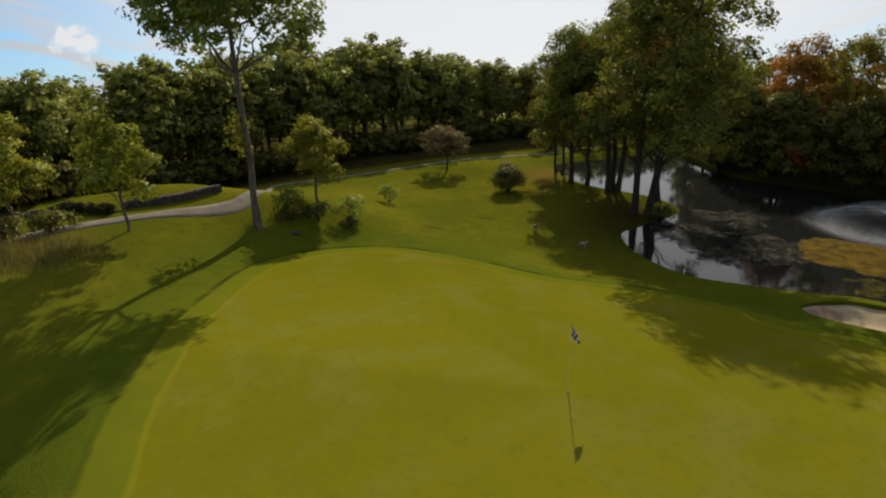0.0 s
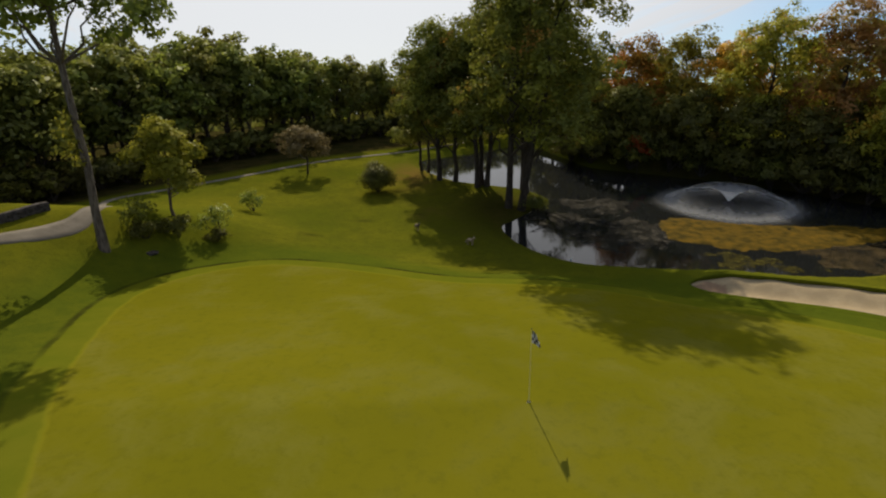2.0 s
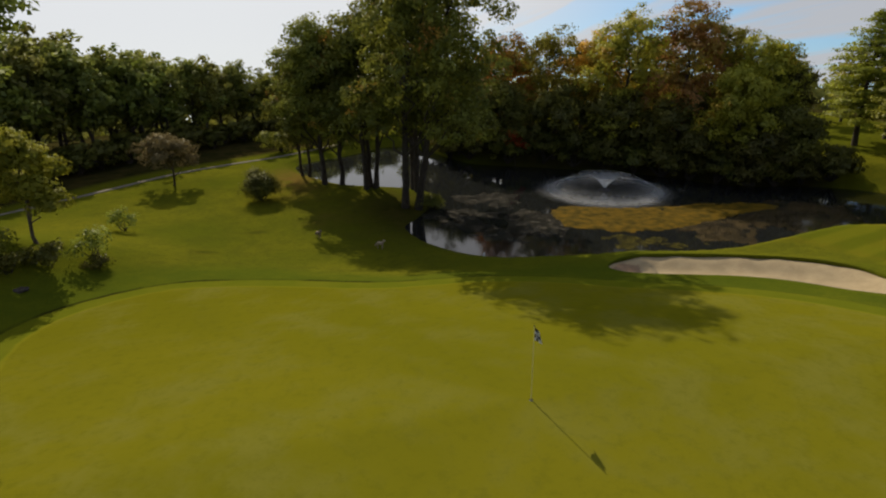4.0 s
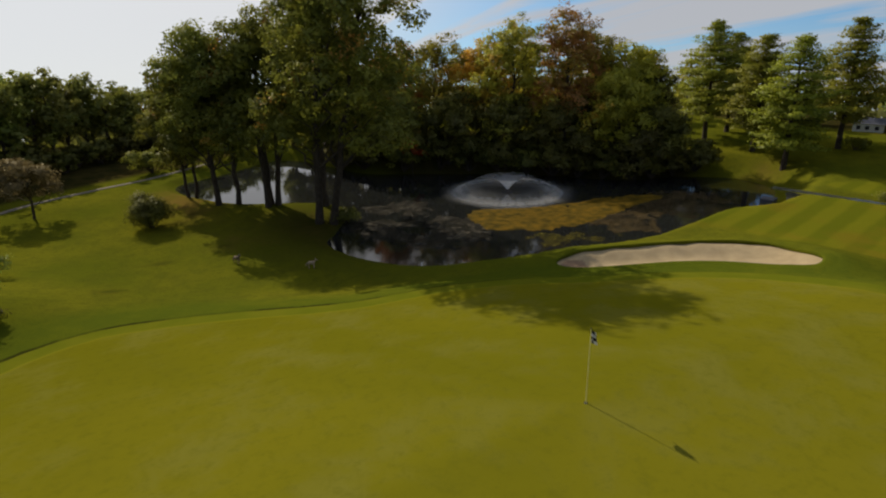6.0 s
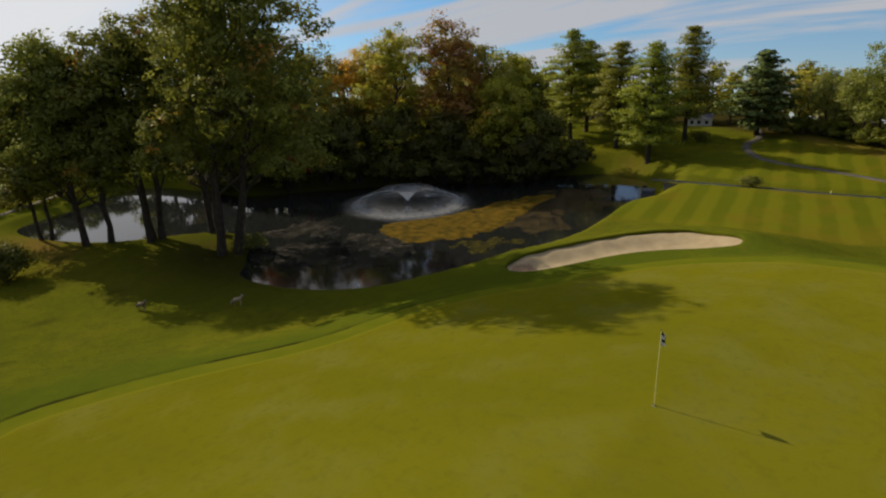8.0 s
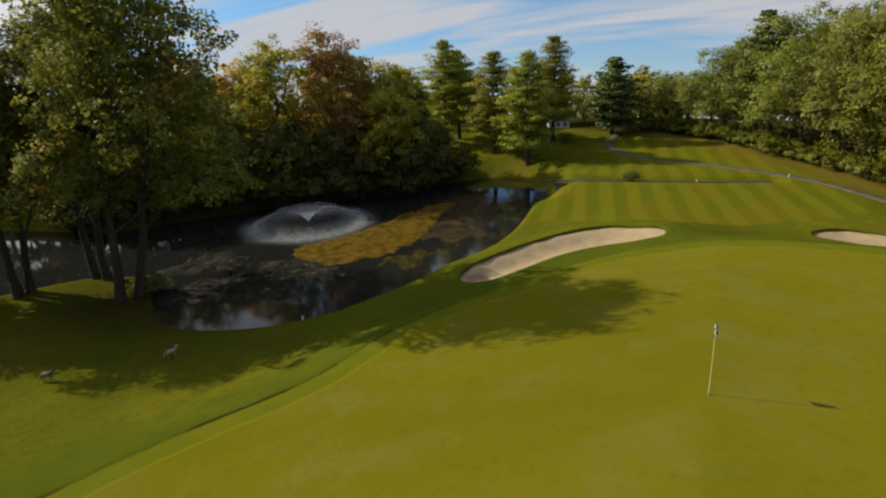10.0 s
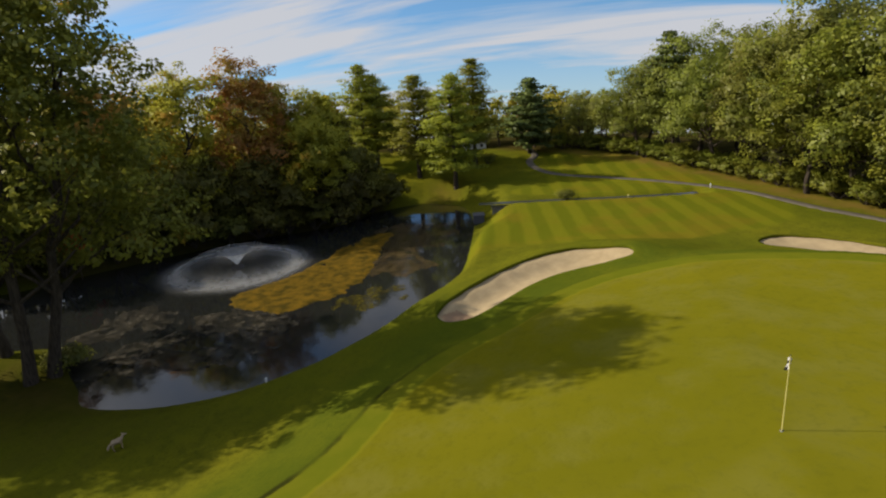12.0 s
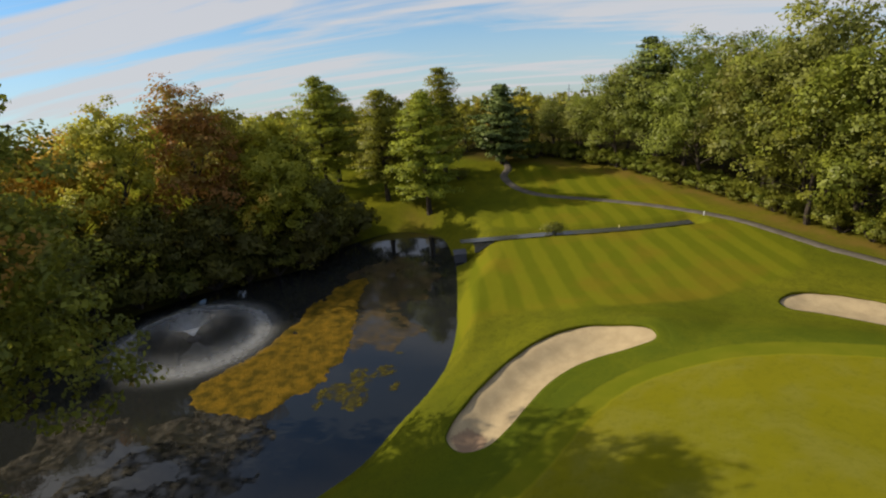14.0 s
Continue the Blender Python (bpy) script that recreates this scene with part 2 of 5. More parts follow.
    cut = mixed(t, ranged(t, fine, 0.5, 0.8, 0.0, 0.2), cut, (0.12, 0.11, 0.010))
    col = mixed(t, ranged(t, edge, -1.28, -1.16, 1.0, 0.0), col, cut)
    ring = sums(t, "MULTIPLY", ranged(t, edge, -1.34, -1.22), ranged(t, edge, -1.18, -1.06, 1.0, 0.0))
    col = mixed(t, sums(t, "MULTIPLY", ring, 0.4), col, (0.27, 0.25, 0.014))
    # dry straw, litter with tree shade painted in, mud at the water
    col = mixed(t, sums(t, "MULTIPLY", straw, ranged(t, mid, 0.3, 0.6, 0.35, 1.0)), col, (0.235, 0.155, 0.035))
    col = mixed(t, litter_shade, col, mixed(t, ranged(t, mid, 0.3, 0.7), (0.030, 0.032, 0.008), (0.070, 0.055, 0.015)))
    col = mixed(t, ranged(t, sums(t, "ADD", bank, sums(t, "MULTIPLY", mid, 0.5)), -0.15, 0.35, 1.0, 0.0), col, (0.030, 0.026, 0.012))
    dim = t.nodes.new("ShaderNodeVectorMath")
    dim.operation = "MULTIPLY"
    dim.inputs[1].default_value = (0.79, 0.77, 0.82)
    t.links.new(col, dim.inputs[0])
    t.links.new(dim.outputs[0], bs.inputs["Base Color"])
    rough_amount = ranged(t, sd, -0.2, 0.4, 0.12, 1.0)
    bumped(t, bs, sums(t, "MULTIPLY", sums(t, "ADD", fine, noise_node(t, 34.0, 3, obj)), rough_amount), 0.55, 0.06)
    return m


TURF = turf_material()
SAND = plain_material("sand", (0.37, 0.285, 0.165), (0.45, 0.35, 0.205), 1.6, 0.95, 0.35, 0.015, 26.0)


def damp_patch(m, x, y, reach, colour):
    """A damp stain of uneven outline on an existing surface."""
    t = m.node_tree
    bs = t.nodes["Principled BSDF"]
    tc = t.nodes.new("ShaderNodeTexCoord")
    far = t.nodes.new("ShaderNodeVectorMath")
    far.operation = "DISTANCE"
    flat = t.nodes.new("ShaderNodeVectorMath")
    flat.operation = "MULTIPLY"
    flat.inputs[1].default_value = (1, 1, 0)
    t.links.new(tc.outputs["Object"], flat.inputs[0])
    t.links.new(flat.outputs[0], far.inputs[0])
    far.inputs[1].default_value = (x, y, 0)
    edge = sums(t, "ADD", far.outputs["Value"], sums(t, "MULTIPLY", noise_node(t, 1.3, 4, tc.outputs["Object"]), reach))
    old = bs.inputs["Base Color"].links[0].from_socket
    t.links.new(mixed(t, ranged(t, edge, reach * 1.15, reach * 1.4, 0.75, 0.0), old, colour), bs.inputs["Base Color"])


damp_patch(SAND, 11.3, 11.8, 0.95, (0.20, 0.125, 0.085))
ASPHALT = plain_material("cart_path", (0.105, 0.092, 0.074), (0.150, 0.132, 0.104), 1.2, 0.9, 0.3, 0.01, 40.0)
GRAVEL = plain_material("path_gravel", (0.175, 0.152, 0.117), (0.245, 0.212, 0.165), 1.2, 0.9, 0.4, 0.015, 34.0)
BARK = bark_material("bark", (0.030, 0.023, 0.017), (0.085, 0.066, 0.048))
BARK_PALE = bark_material("pale_bark", (0.065, 0.050, 0.038), (0.180, 0.148, 0.115))


def film_material(name, base, edge, scale, least, most):
    """Weed or film in the water: patchy, with the pond showing between."""
    m, t, b = material(name, 0.9)
    b.inputs["Specular IOR Level"].default_value = 0.04
    out = t.nodes["Material Output"]
    k, clear = t.nodes.new("ShaderNodeMixShader"), t.nodes.new("ShaderNodeBsdfTransparent")
    patch = noise_node(t, scale, 6, None, 0.68)
    t.links.new(mixed(t, ranged(t, noise_node(t, scale * 2.3, 4), 0.35, 0.65), base, edge), b.inputs["Base Color"])
    t.links.new(ranged(t, patch, 0.32, 0.66, least, most), k.inputs[0])
    t.links.new(clear.outputs[0], k.inputs[1]); t.links.new(b.outputs[0], k.inputs[2])
    t.links.new(k.outputs[0], out.inputs["Surface"])
    bumped(t, b, patch, 0.35, 0.04)
    return m


STONE = plain_material("field_stone", (0.038, 0.033, 0.028), (0.115, 0.10, 0.088), 4.0, 0.9, 0.6, 0.03, 18.0)
CONCRETE = plain_material("concrete", (0.22, 0.21, 0.19), (0.33, 0.31, 0.28), 2.5, 0.9, 0.3, 0.01, 30.0)
SLATE_PAINT = plain_material("slate_blue_paint", (0.075, 0.080, 0.105), (0.11, 0.115, 0.14), 3.0, 0.6, 0.2, 0.01, 20.0)
WHITE_PAINT = plain_material("white_paint", (0.70, 0.70, 0.68), (0.80, 0.80, 0.78), 2.0, 0.5, 0.1, 0.005, 30.0)
YELLOW_PAINT = plain_material("cream_pole_paint", (0.72, 0.64, 0.20), (0.80, 0.72, 0.28), 2.0, 0.45, 0.1, 0.003, 30.0)
BLACK_CLOTH = plain_material("black_cloth", (0.012, 0.012, 0.016), (0.03, 0.03, 0.04), 8.0, 0.8, 0.2, 0.005, 60.0)
WHITE_CLOTH = plain_material("white_cloth", (0.68, 0.67, 0.66), (0.78, 0.77, 0.76), 8.0, 0.8, 0.2, 0.005, 60.0)
FUR_PALE = plain_material("pale_decoy_fur", (0.33, 0.25, 0.165), (0.48, 0.375, 0.26), 6.0, 0.95, 0.6, 0.02, 30.0)
FUR_GREY = plain_material("grey_decoy_fur", (0.12, 0.09, 0.07), (0.30, 0.24, 0.18), 6.0, 0.95, 0.6, 0.02, 30.0)
ALGAE = plain_material("dry_algae_mat", (0.062, 0.046, 0.006), (0.190, 0.112, 0.010), 1.3, 0.95, 1.0, 0.08, 11.0)
TUFT = film_material("green_weed", (0.040, 0.034, 0.006), (0.100, 0.084, 0.012), 2.4, 0.0, 1.0)
SCUM = film_material("grey_weed_mat", (0.016, 0.015, 0.010), (0.070, 0.062, 0.046), 1.1, 0.0, 1.0)
FILM = film_material("algae_film", (0.080, 0.056, 0.018), (0.140, 0.098, 0.044), 0.8, 0.0, 0.55)
LEAF_WOODS = leaf_material("woods_leaf", (0.086, 0.094, 0.024), (0.200, 0.204, 0.034), clump=0.5, through=0.58)
LEAF_OAK = leaf_material("oak_leaf", (0.078, 0.092, 0.018), (0.190, 0.202, 0.029), clump=0.6, through=0.58)
LEAF_ISLAND = leaf_material("alder_leaf", (0.070, 0.080, 0.014), (0.200, 0.198, 0.026), (0.290, 0.135, 0.022), 0.03, 0.7, 0.58)
LEAF_YELLOW = leaf_material("yellowing_leaf", (0.158, 0.155, 0.020), (0.325, 0.285, 0.032), (0.456, 0.228, 0.028), 0.08, 0.6, 0.44)
LEAF_ORANGE = leaf_material("orange_leaf", (0.180, 0.125, 0.016), (0.370, 0.232, 0.027), (0.480, 0.209, 0.029), 0.34, 0.6, 0.44)
LEAF_RED = leaf_material("russet_leaf", (0.165, 0.088, 0.024), (0.330, 0.168, 0.040), (0.220, 0.190, 0.028), 0.28, 0.6, 0.48)
LEAF_FLAME = leaf_material("flame_leaf", (0.30, 0.085, 0.016), (0.46, 0.130, 0.022), clump=1.0, through=0.5)
LEAF_DARK = leaf_material("dark_leaf", (0.062, 0.062, 0.016), (0.165, 0.156, 0.026), clump=0.7, through=0.42)
LEAF_PINE = leaf_material("pine_needle", (0.095, 0.112, 0.013), (0.275, 0.275, 0.024), clump=0.8, through=0.40)
LEAF_SPRUCE = leaf_material("spruce_needle", (0.054, 0.075, 0.022), (0.142, 0.169, 0.042), clump=0.8, through=0.25)
LEAF_BIRCH = leaf_material("birch_leaf", (0.120, 0.140, 0.014), (0.300, 0.295, 0.028), clump=1.2, through=0.5)
LEAF_PLUM = leaf_material("plum_leaf", (0.130, 0.112, 0.046), (0.250, 0.205, 0.084), clump=1.2, through=0.42)
LEAF_HEDGE = leaf_material("hedge_leaf", (0.015, 0.018, 0.008), (0.042, 0.048, 0.015), clump=2.0)
LEAF_BRIGHT = leaf_material("edge_leaf", (0.095, 0.110, 0.016), (0.205, 0.212, 0.026), clump=0.7, through=0.45)
STRAW = leaf_material("dry_grass", (0.12, 0.115, 0.025), (0.26, 0.215, 0.050), clump=1.5)


def water_material(name, base, rough):
    m, t, bs = material(name, rough)
    bs.inputs["Base Color"].default_value = (*base, 1)
    bs.inputs["IOR"].default_value = 1.33
    bs.inputs["Specular IOR Level"].default_value = 0.8
    bumped(t, bs, sums(t, "ADD", noise_node(t, 3.5, 3), sums(t, "MULTIPLY", noise_node(t, 0.6, 2), 1.5)), 0.12, 0.02)
    return m


WATER_MAT = water_material("pond_water", (0.015, 0.016, 0.015), 0.035)
CREEK_MAT = water_material("creek_water", (0.055, 0.058, 0.050), 0.12)


def spray_material():
    m = bpy.data.materials.new("fountain_spray")
    m.use_nodes = True
    t = m.node_tree
    t.nodes.clear()
    out, tp, df, mx = (t.nodes.new(k) for k in ("ShaderNodeOutputMaterial", "ShaderNodeBsdfTransparent", "ShaderNodeBsdfTranslucent", "ShaderNodeMixShader"))
    dd = t.nodes.new("ShaderNodeBsdfDiffuse")
    both = t.nodes.new("ShaderNodeMixShader")
    for k in (df, dd):
        k.inputs["Color"].default_value = (0.93, 0.94, 0.94, 1)
    both.inputs[0].default_value = 0.65
    t.links.new(dd.outputs[0], both.inputs[1]); t.links.new(df.outputs[0], both.inputs[2])
    f = sums(t, "MULTIPLY", attribute(t, "thick"), ranged(t, noise_node(t, 2.2, 4), 0.25, 0.75, 0.8, 1.1))
    t.links.new(f, mx.inputs[0])
    t.links.new(tp.outputs[0], mx.inputs[1]); t.links.new(both.outputs[0], mx.inputs[2])
    t.links.new(mx.outputs[0], out.inputs["Surface"])
    return m


SPRAY = spray_material()


# ---- shapes ----
def build_mesh(name, co, quads, mat, smooth=False, attrs=None, normals=None):
    """A mesh from an array of corners and an array of faces with the same number of sides."""
    co, quads = np.asarray(co, np.float32), np.asarray(quads, np.int32)
    me = bpy.data.meshes.new(name)
    me.vertices.add(len(co))
    me.vertices.foreach_set("co", co.ravel())
    n, k = quads.shape
    me.loops.add(n * k)
    me.loops.foreach_set("vertex_index", quads.ravel())
    me.polygons.add(n)
    me.polygons.foreach_set("loop_start", np.arange(0, n * k, k, dtype=np.int32))
    if smooth:
        me.polygons.foreach_set("use_smooth", np.ones(n, bool))
    me.update(calc_edges=True)
    me.validate()
    for key, values in (attrs or {}).items():
        me.attributes.new(key, "FLOAT", "POINT").data.foreach_set("value", np.asarray(values, np.float32))
    if normals is not None:
        me.polygons.foreach_set("use_smooth", np.ones(n, bool))
        me.normals_split_custom_set_from_vertices(normals)
    me.materials.append(mat)
    return me


def part(name, bm, mat, parent, label="", smooth=False):
    """Links a bmesh, or a mesh, as one object under a thing or a part."""
    if isinstance(bm, bmesh.types.BMesh):
        me = bpy.data.meshes.new(name)
        bm.to_mesh(me)
        bm.free()
        me.materials.append(mat)
        if smooth:
            me.polygons.foreach_set("use_smooth", np.ones(len(me.polygons), bool))
    else:
        me = bm
    ob = new(name, me)
    ob.parent = parent
    return tagged(ob, label)


def thing(name, label, category, x=0.0, y=0.0, z=0.0, turn=0.0, group="", kind=""):
    ob = new(name)
    ob.empty_display_size = 0.2
    ob.matrix_world = pose(x, y, z, 0, 0, turn)
    return tagged(ob, label, category, group, kind)


def closed(points, per=8):
    """A closed smooth curve through points."""
    p = np.array(points, float)
    a, b, c, d = np.roll(p, 1, 0), p, np.roll(p, -1, 0), np.roll(p, -2, 0)
    out = []
    for s in np.arange(per) / per:
        out.append(0.5 * (2 * b + (c - a) * s + (2 * a - 5 * b + 4 * c - d) * s * s + (3 * b - a - 3 * c + d) * s ** 3))
    return np.stack(out, 1).reshape(-1, 2)


def opened(points, per=8):
    """A smooth open curve through points."""
    p = np.array(points, float)
    q = np.vstack([2 * p[0] - p[1], p, 2 * p[-1] - p[-2]])
    out = []
    for i in range(1, len(q) - 2):
        a, b, c, d = q[i - 1:i + 3]
        for s in np.arange(per) / per:
            out.append(0.5 * (2 * b + (c - a) * s + (2 * a - 5 * b + 4 * c - d) * s * s + (3 * b - a - 3 * c + d) * s ** 3))
    return np.array(out + [p[-1]])


def distance(x, y, line, ring=True):
    """Distance to a line; negative inside when it is a ring."""
    x, y = np.asarray(x, float), np.asarray(y, float)
    best, inside = np.full(x.shape, 1e9), np.zeros(x.shape, bool)
    pts = np.vstack([line, line[:1]]) if ring else line
    for (ax, ay), (bx, by) in zip(pts[:-1], pts[1:]):
        dx, dy = bx - ax, by - ay
        s = np.clip(((x - ax) * dx + (y - ay) * dy) / (dx * dx + dy * dy + 1e-12), 0, 1)
        best = np.minimum(best, (x - ax - s * dx) ** 2 + (y - ay - s * dy) ** 2)
        if ring and ay != by:
            inside ^= ((ay > y) != (by > y)) & (x < (bx - ax) * (y - ay) / (by - ay) + ax)
    best = np.sqrt(best)
    return np.where(inside, -best, best) if ring else best


def ease(a, b, x):
    t = np.clip((x - a) / (b - a), 0, 1)
    return t * t * (3 - 2 * t)


# ---- the plan ----
GREEN = closed([(-11.6, -6), (-13.8, -1.3), (-15.3, 2.6), (-16.9, 9.6), (-16.3, 14), (-13.9, 16.8), (-11, 17.9), (-8, 17.3), (-5, 16), (-1, 13.8), (3.2, 13), (6.6, 11.6), (10, 9.3),
                (13.4, 7.2), (15.9, 4.2), (17, 0), (16.9, -4), (15.2, -9), (10.5, -14), (3, -17), (-6, -14)])
POND = closed([(43, 18.5), (37, 16.3), (32.3, 15.4), (25.3, 14.4), (20.9, 14.3), (17.7, 14.9), (14.4, 16.1), (11.6, 17.1), (9.4, 18.6), (7.5, 20.0), (5.9, 21.4), (4.7, 23.2), (3.9, 25.3),
               (3.7, 27.9), (4.9, 29.4), (6.3, 31.4), (8.2, 33.6), (8.7, 35.6), (7.6, 38.4), (5.2, 40.6), (2.3, 42.4), (0.4, 44.4), (-1.2, 47.5), (-2.2, 50.5), (-1.6, 54), (4.2, 57.2),
               (9.5, 61), (12.8, 59), (14.4, 53), (16.0, 47.6), (21.6, 43.4), (26, 39.8), (30.5, 35.8), (33.3, 31.5), (36, 28.6), (41, 26.8), (44.5, 23)], 6)
BUNKER_A = closed([(11.45, 12.85), (10.45, 12.1), (10.7, 11.0), (11.9, 10.15), (13.6, 9.3), (15.2, 8.4), (16.5, 7.2), (17.3, 5.8), (17.75, 4.2), (18.2, 2.9), (19.1, 3.0), (19.75, 4.1), (20.15, 5.9), (19.7, 7.8),
                   (18.5, 9.3), (16.9, 10.5), (15.1, 11.5), (13.2, 12.3)], 8)
BUNKER_B = closed([(24.7, -5.4), (23.6, -5.6), (22.9, -7.1), (21.5, -9.2), (20.0, -11), (18.8, -13), (18.8, -14.8), (21, -15), (23.3, -12.6), (25.4, -9.4), (25.9, -6.9)], 8)
FAIRWAY = closed([(21.5, 14.8), (23.5, 11), (23.5, 6.5), (23.5, 2.5), (26, -3), (30, -8.6), (35.2, -9.4), (40.8, -5.6), (39.7, -0.5), (38.4, 7.5), (36.6, 13.4), (30, 14.3)], 8)
FAIRWAY_FAR = closed([(41.1, -3.5), (44.8, -6.1), (51, -3.5), (58, 1.5), (61.5, 8), (58.5, 11.5), (52.5, 10), (46.5, 10), (39.8, 12.4)], 8)
CREEK = opened([(37.0, 15.4), (37.6, 12.4), (38.5, 7.5), (39.0, 3.7), (39.8, -0.5), (40.8, -4.1)])
PATH_RIGHT = opened([(21, -21.5), (26, -17), (30.6, -13.7), (33.3, -11.6), (36.5, -9.8), (39.6, -7.9), (42.1, -5.5), (45.1, -1.3), (47.5, 3.5), (49.6, 8.4), (52.3, 11.1), (56.3, 12.7), (60, 12.4), (66, 14)])
PATH_LEFT = opened([(-33, 5.5), (-28.5, 9.8), (-25.2, 12.0), (-22.9, 13.4), (-21.3, 15.4), (-20.9, 17.6), (-22.0, 22), (-26.0, 29), (-29, 36), (-25, 41.3), (-20, 46.3), (-14.5, 51.7), (-9, 54.8), (-4, 57.2), (4, 63)])
SHOULDER = opened([(13.2, 12.9), (17.0, 10.6), (19.8, 8.0), (20.9, 5.2), (19.9, 3.0)], 4)
WATER_Z = -3.82
HOLE = (0.0, 0.0)


def raw_ground(x, y):
    """The lie of the land without pond, creek and bunkers: a raised green on a gentle valley floor."""
    z = -3.35 + 1.5 * ease(4, 22, x) + 0.9 * ease(48, 64, x) - 0.4 * np.exp(-((x + 5) ** 2 + (y - 30) ** 2) / 160)
    z = z + 0.7 * np.exp(-0.5 * (((x + 26.5) / 3.6) ** 2 + ((y - 17.6) / 2.0) ** 2))
    z = z - 0.12 * np.maximum(0, np.hypot(x - 8, y - 15) - 72)
    dx = x + 22
    z = z + 4.4 * np.exp(-0.5 * ((dx / np.where(dx < 0, 22, 7)) ** 2 + ((y - 16) / np.where(y < 16, 24, 9)) ** 2))
    top = -0.03 * x - 0.14 * np.where(y > 0, y, 0.4 * y) + 0.12 * np.sin(x * 0.23 + 1.0) * np.sin(y * 0.19)
    w = 1 - ease(-0.4, 7.0, np.minimum(distance(x, y, GREEN), distance(x, y, BUNKER_A) - 0.9))
    z = z * (1 - w) + top * w
    return z + 0.5 * np.exp(-(distance(x, y, SHOULDER, False) / 1.7) ** 2)


def ground(x, y):
    x, y = np.asarray(x, float), np.asarray(y, float)
    z = raw_ground(x, y)
    pond = distance(x, y, POND)
    z = z + (WATER_Z - z) * ease(1.6 + 2.6 * ease(27, 34, x), 0.0, pond) - 0.9 * ease(0.4, -1.7, pond)
    near = distance(x, y, CREEK, False)
    z = z - 0.55 * ease(1.5, 0.35, near)
    return z


def spot(x, y):
    return float(ground(np.array([x]), np.array([y]))[0])


# Litter under the woods; the first ring also paints shade along the path.
LITTER_SHADE = [closed(k, 4) for k in (
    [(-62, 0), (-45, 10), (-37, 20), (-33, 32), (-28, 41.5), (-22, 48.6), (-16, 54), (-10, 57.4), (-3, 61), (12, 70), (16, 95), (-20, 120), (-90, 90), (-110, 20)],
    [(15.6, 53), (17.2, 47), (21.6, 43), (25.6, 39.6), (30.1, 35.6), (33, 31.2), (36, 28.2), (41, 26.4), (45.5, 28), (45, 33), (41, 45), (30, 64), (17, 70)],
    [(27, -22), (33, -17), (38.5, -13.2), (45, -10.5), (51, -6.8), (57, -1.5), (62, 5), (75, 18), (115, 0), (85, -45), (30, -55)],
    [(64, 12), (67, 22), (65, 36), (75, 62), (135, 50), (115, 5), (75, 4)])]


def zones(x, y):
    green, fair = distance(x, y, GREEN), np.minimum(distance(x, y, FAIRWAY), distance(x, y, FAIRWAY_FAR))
    litter_dim = np.max([ease(1.2, -1.0, distance(x, y, k)) for k in LITTER_SHADE], 0)
    # litter round the spit trees, widened to paint in their shade
    litter_dim = np.maximum(litter_dim, 0.85 * np.exp(-((x - 4.0) ** 2 / 18 + (y - 31.5) ** 2 / 55)))
    # four small dark spots in the slope grass, stored in the same mask
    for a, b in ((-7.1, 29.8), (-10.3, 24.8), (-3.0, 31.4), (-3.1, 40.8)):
        litter_dim = np.maximum(litter_dim, 0.6 * np.exp(-((x - a) / 0.7) ** 2 - ((y - b) / 0.4) ** 2))
    straw = 0.85 * np.exp(-((x + 3.2) ** 2 / 7 + (y - 44.5) ** 2 / 30)) + 0.4 * np.exp(-((x + 1.8) ** 2 / 2.5 + (y - 31.8) ** 2 / 4))
    straw = straw + 0.5 * np.exp(-((x + 26.6) ** 2 / 9 + (y - 6.9) ** 2 / 5)) + 0.5 * np.exp(-((x - 45.5) ** 2 / 6 + (y - 21) ** 2 / 3))
    straw = straw + 0.75 * np.exp(-((distance(x, y, LITTER_SHADE[2]) - 1.7) / 1.5) ** 2)
    return {"to_green": green, "to_fairway": fair, "to_pond": distance(x, y, POND), "litter_shade": litter_dim, "straw": np.clip(straw, 0, 1)}


def axis(lo, hi, step, far):
    out = list(np.arange(lo, hi + step / 2, step))
    grow, a, b = step, out[0], out[-1]
    left, right = [], []
    while b < far:
        grow *= 1.28
        a, b = a - grow, b + grow
        left.insert(0, a)
        right.append(b)
    return np.array(left + out + right)


def make_ground():
    gx, gy = axis(-36, 56, 0.3, 1800), axis(-22, 60, 0.3, 1800)
    x, y = (k.ravel() for k in np.meshgrid(gx, gy))
    z = ground(x, y)
    a, b = distance(x, y, BUNKER_A), distance(x, y, BUNKER_B)
    z = z - 0.75 * ease(0.42, 0.05, np.minimum(a, b))
    near = (np.abs(x) < 60) & (np.abs(y) < 70) & (distance(x, y, GREEN) > 0.3) & (distance(x, y, POND) > 0.7)
    rng = np.random.default_rng(3)
    z = z + near * rng.normal(0, 0.012, len(z))
    nx, ny = len(gx), len(gy)
    i = (np.arange(ny - 1)[:, None] * nx + np.arange(nx - 1)).ravel()
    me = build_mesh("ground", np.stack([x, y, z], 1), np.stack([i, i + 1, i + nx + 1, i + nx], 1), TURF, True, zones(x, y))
    tagged(new("ground", me), "mown green turf rolling down to a pond", "grass", kind="structure")


make_ground()


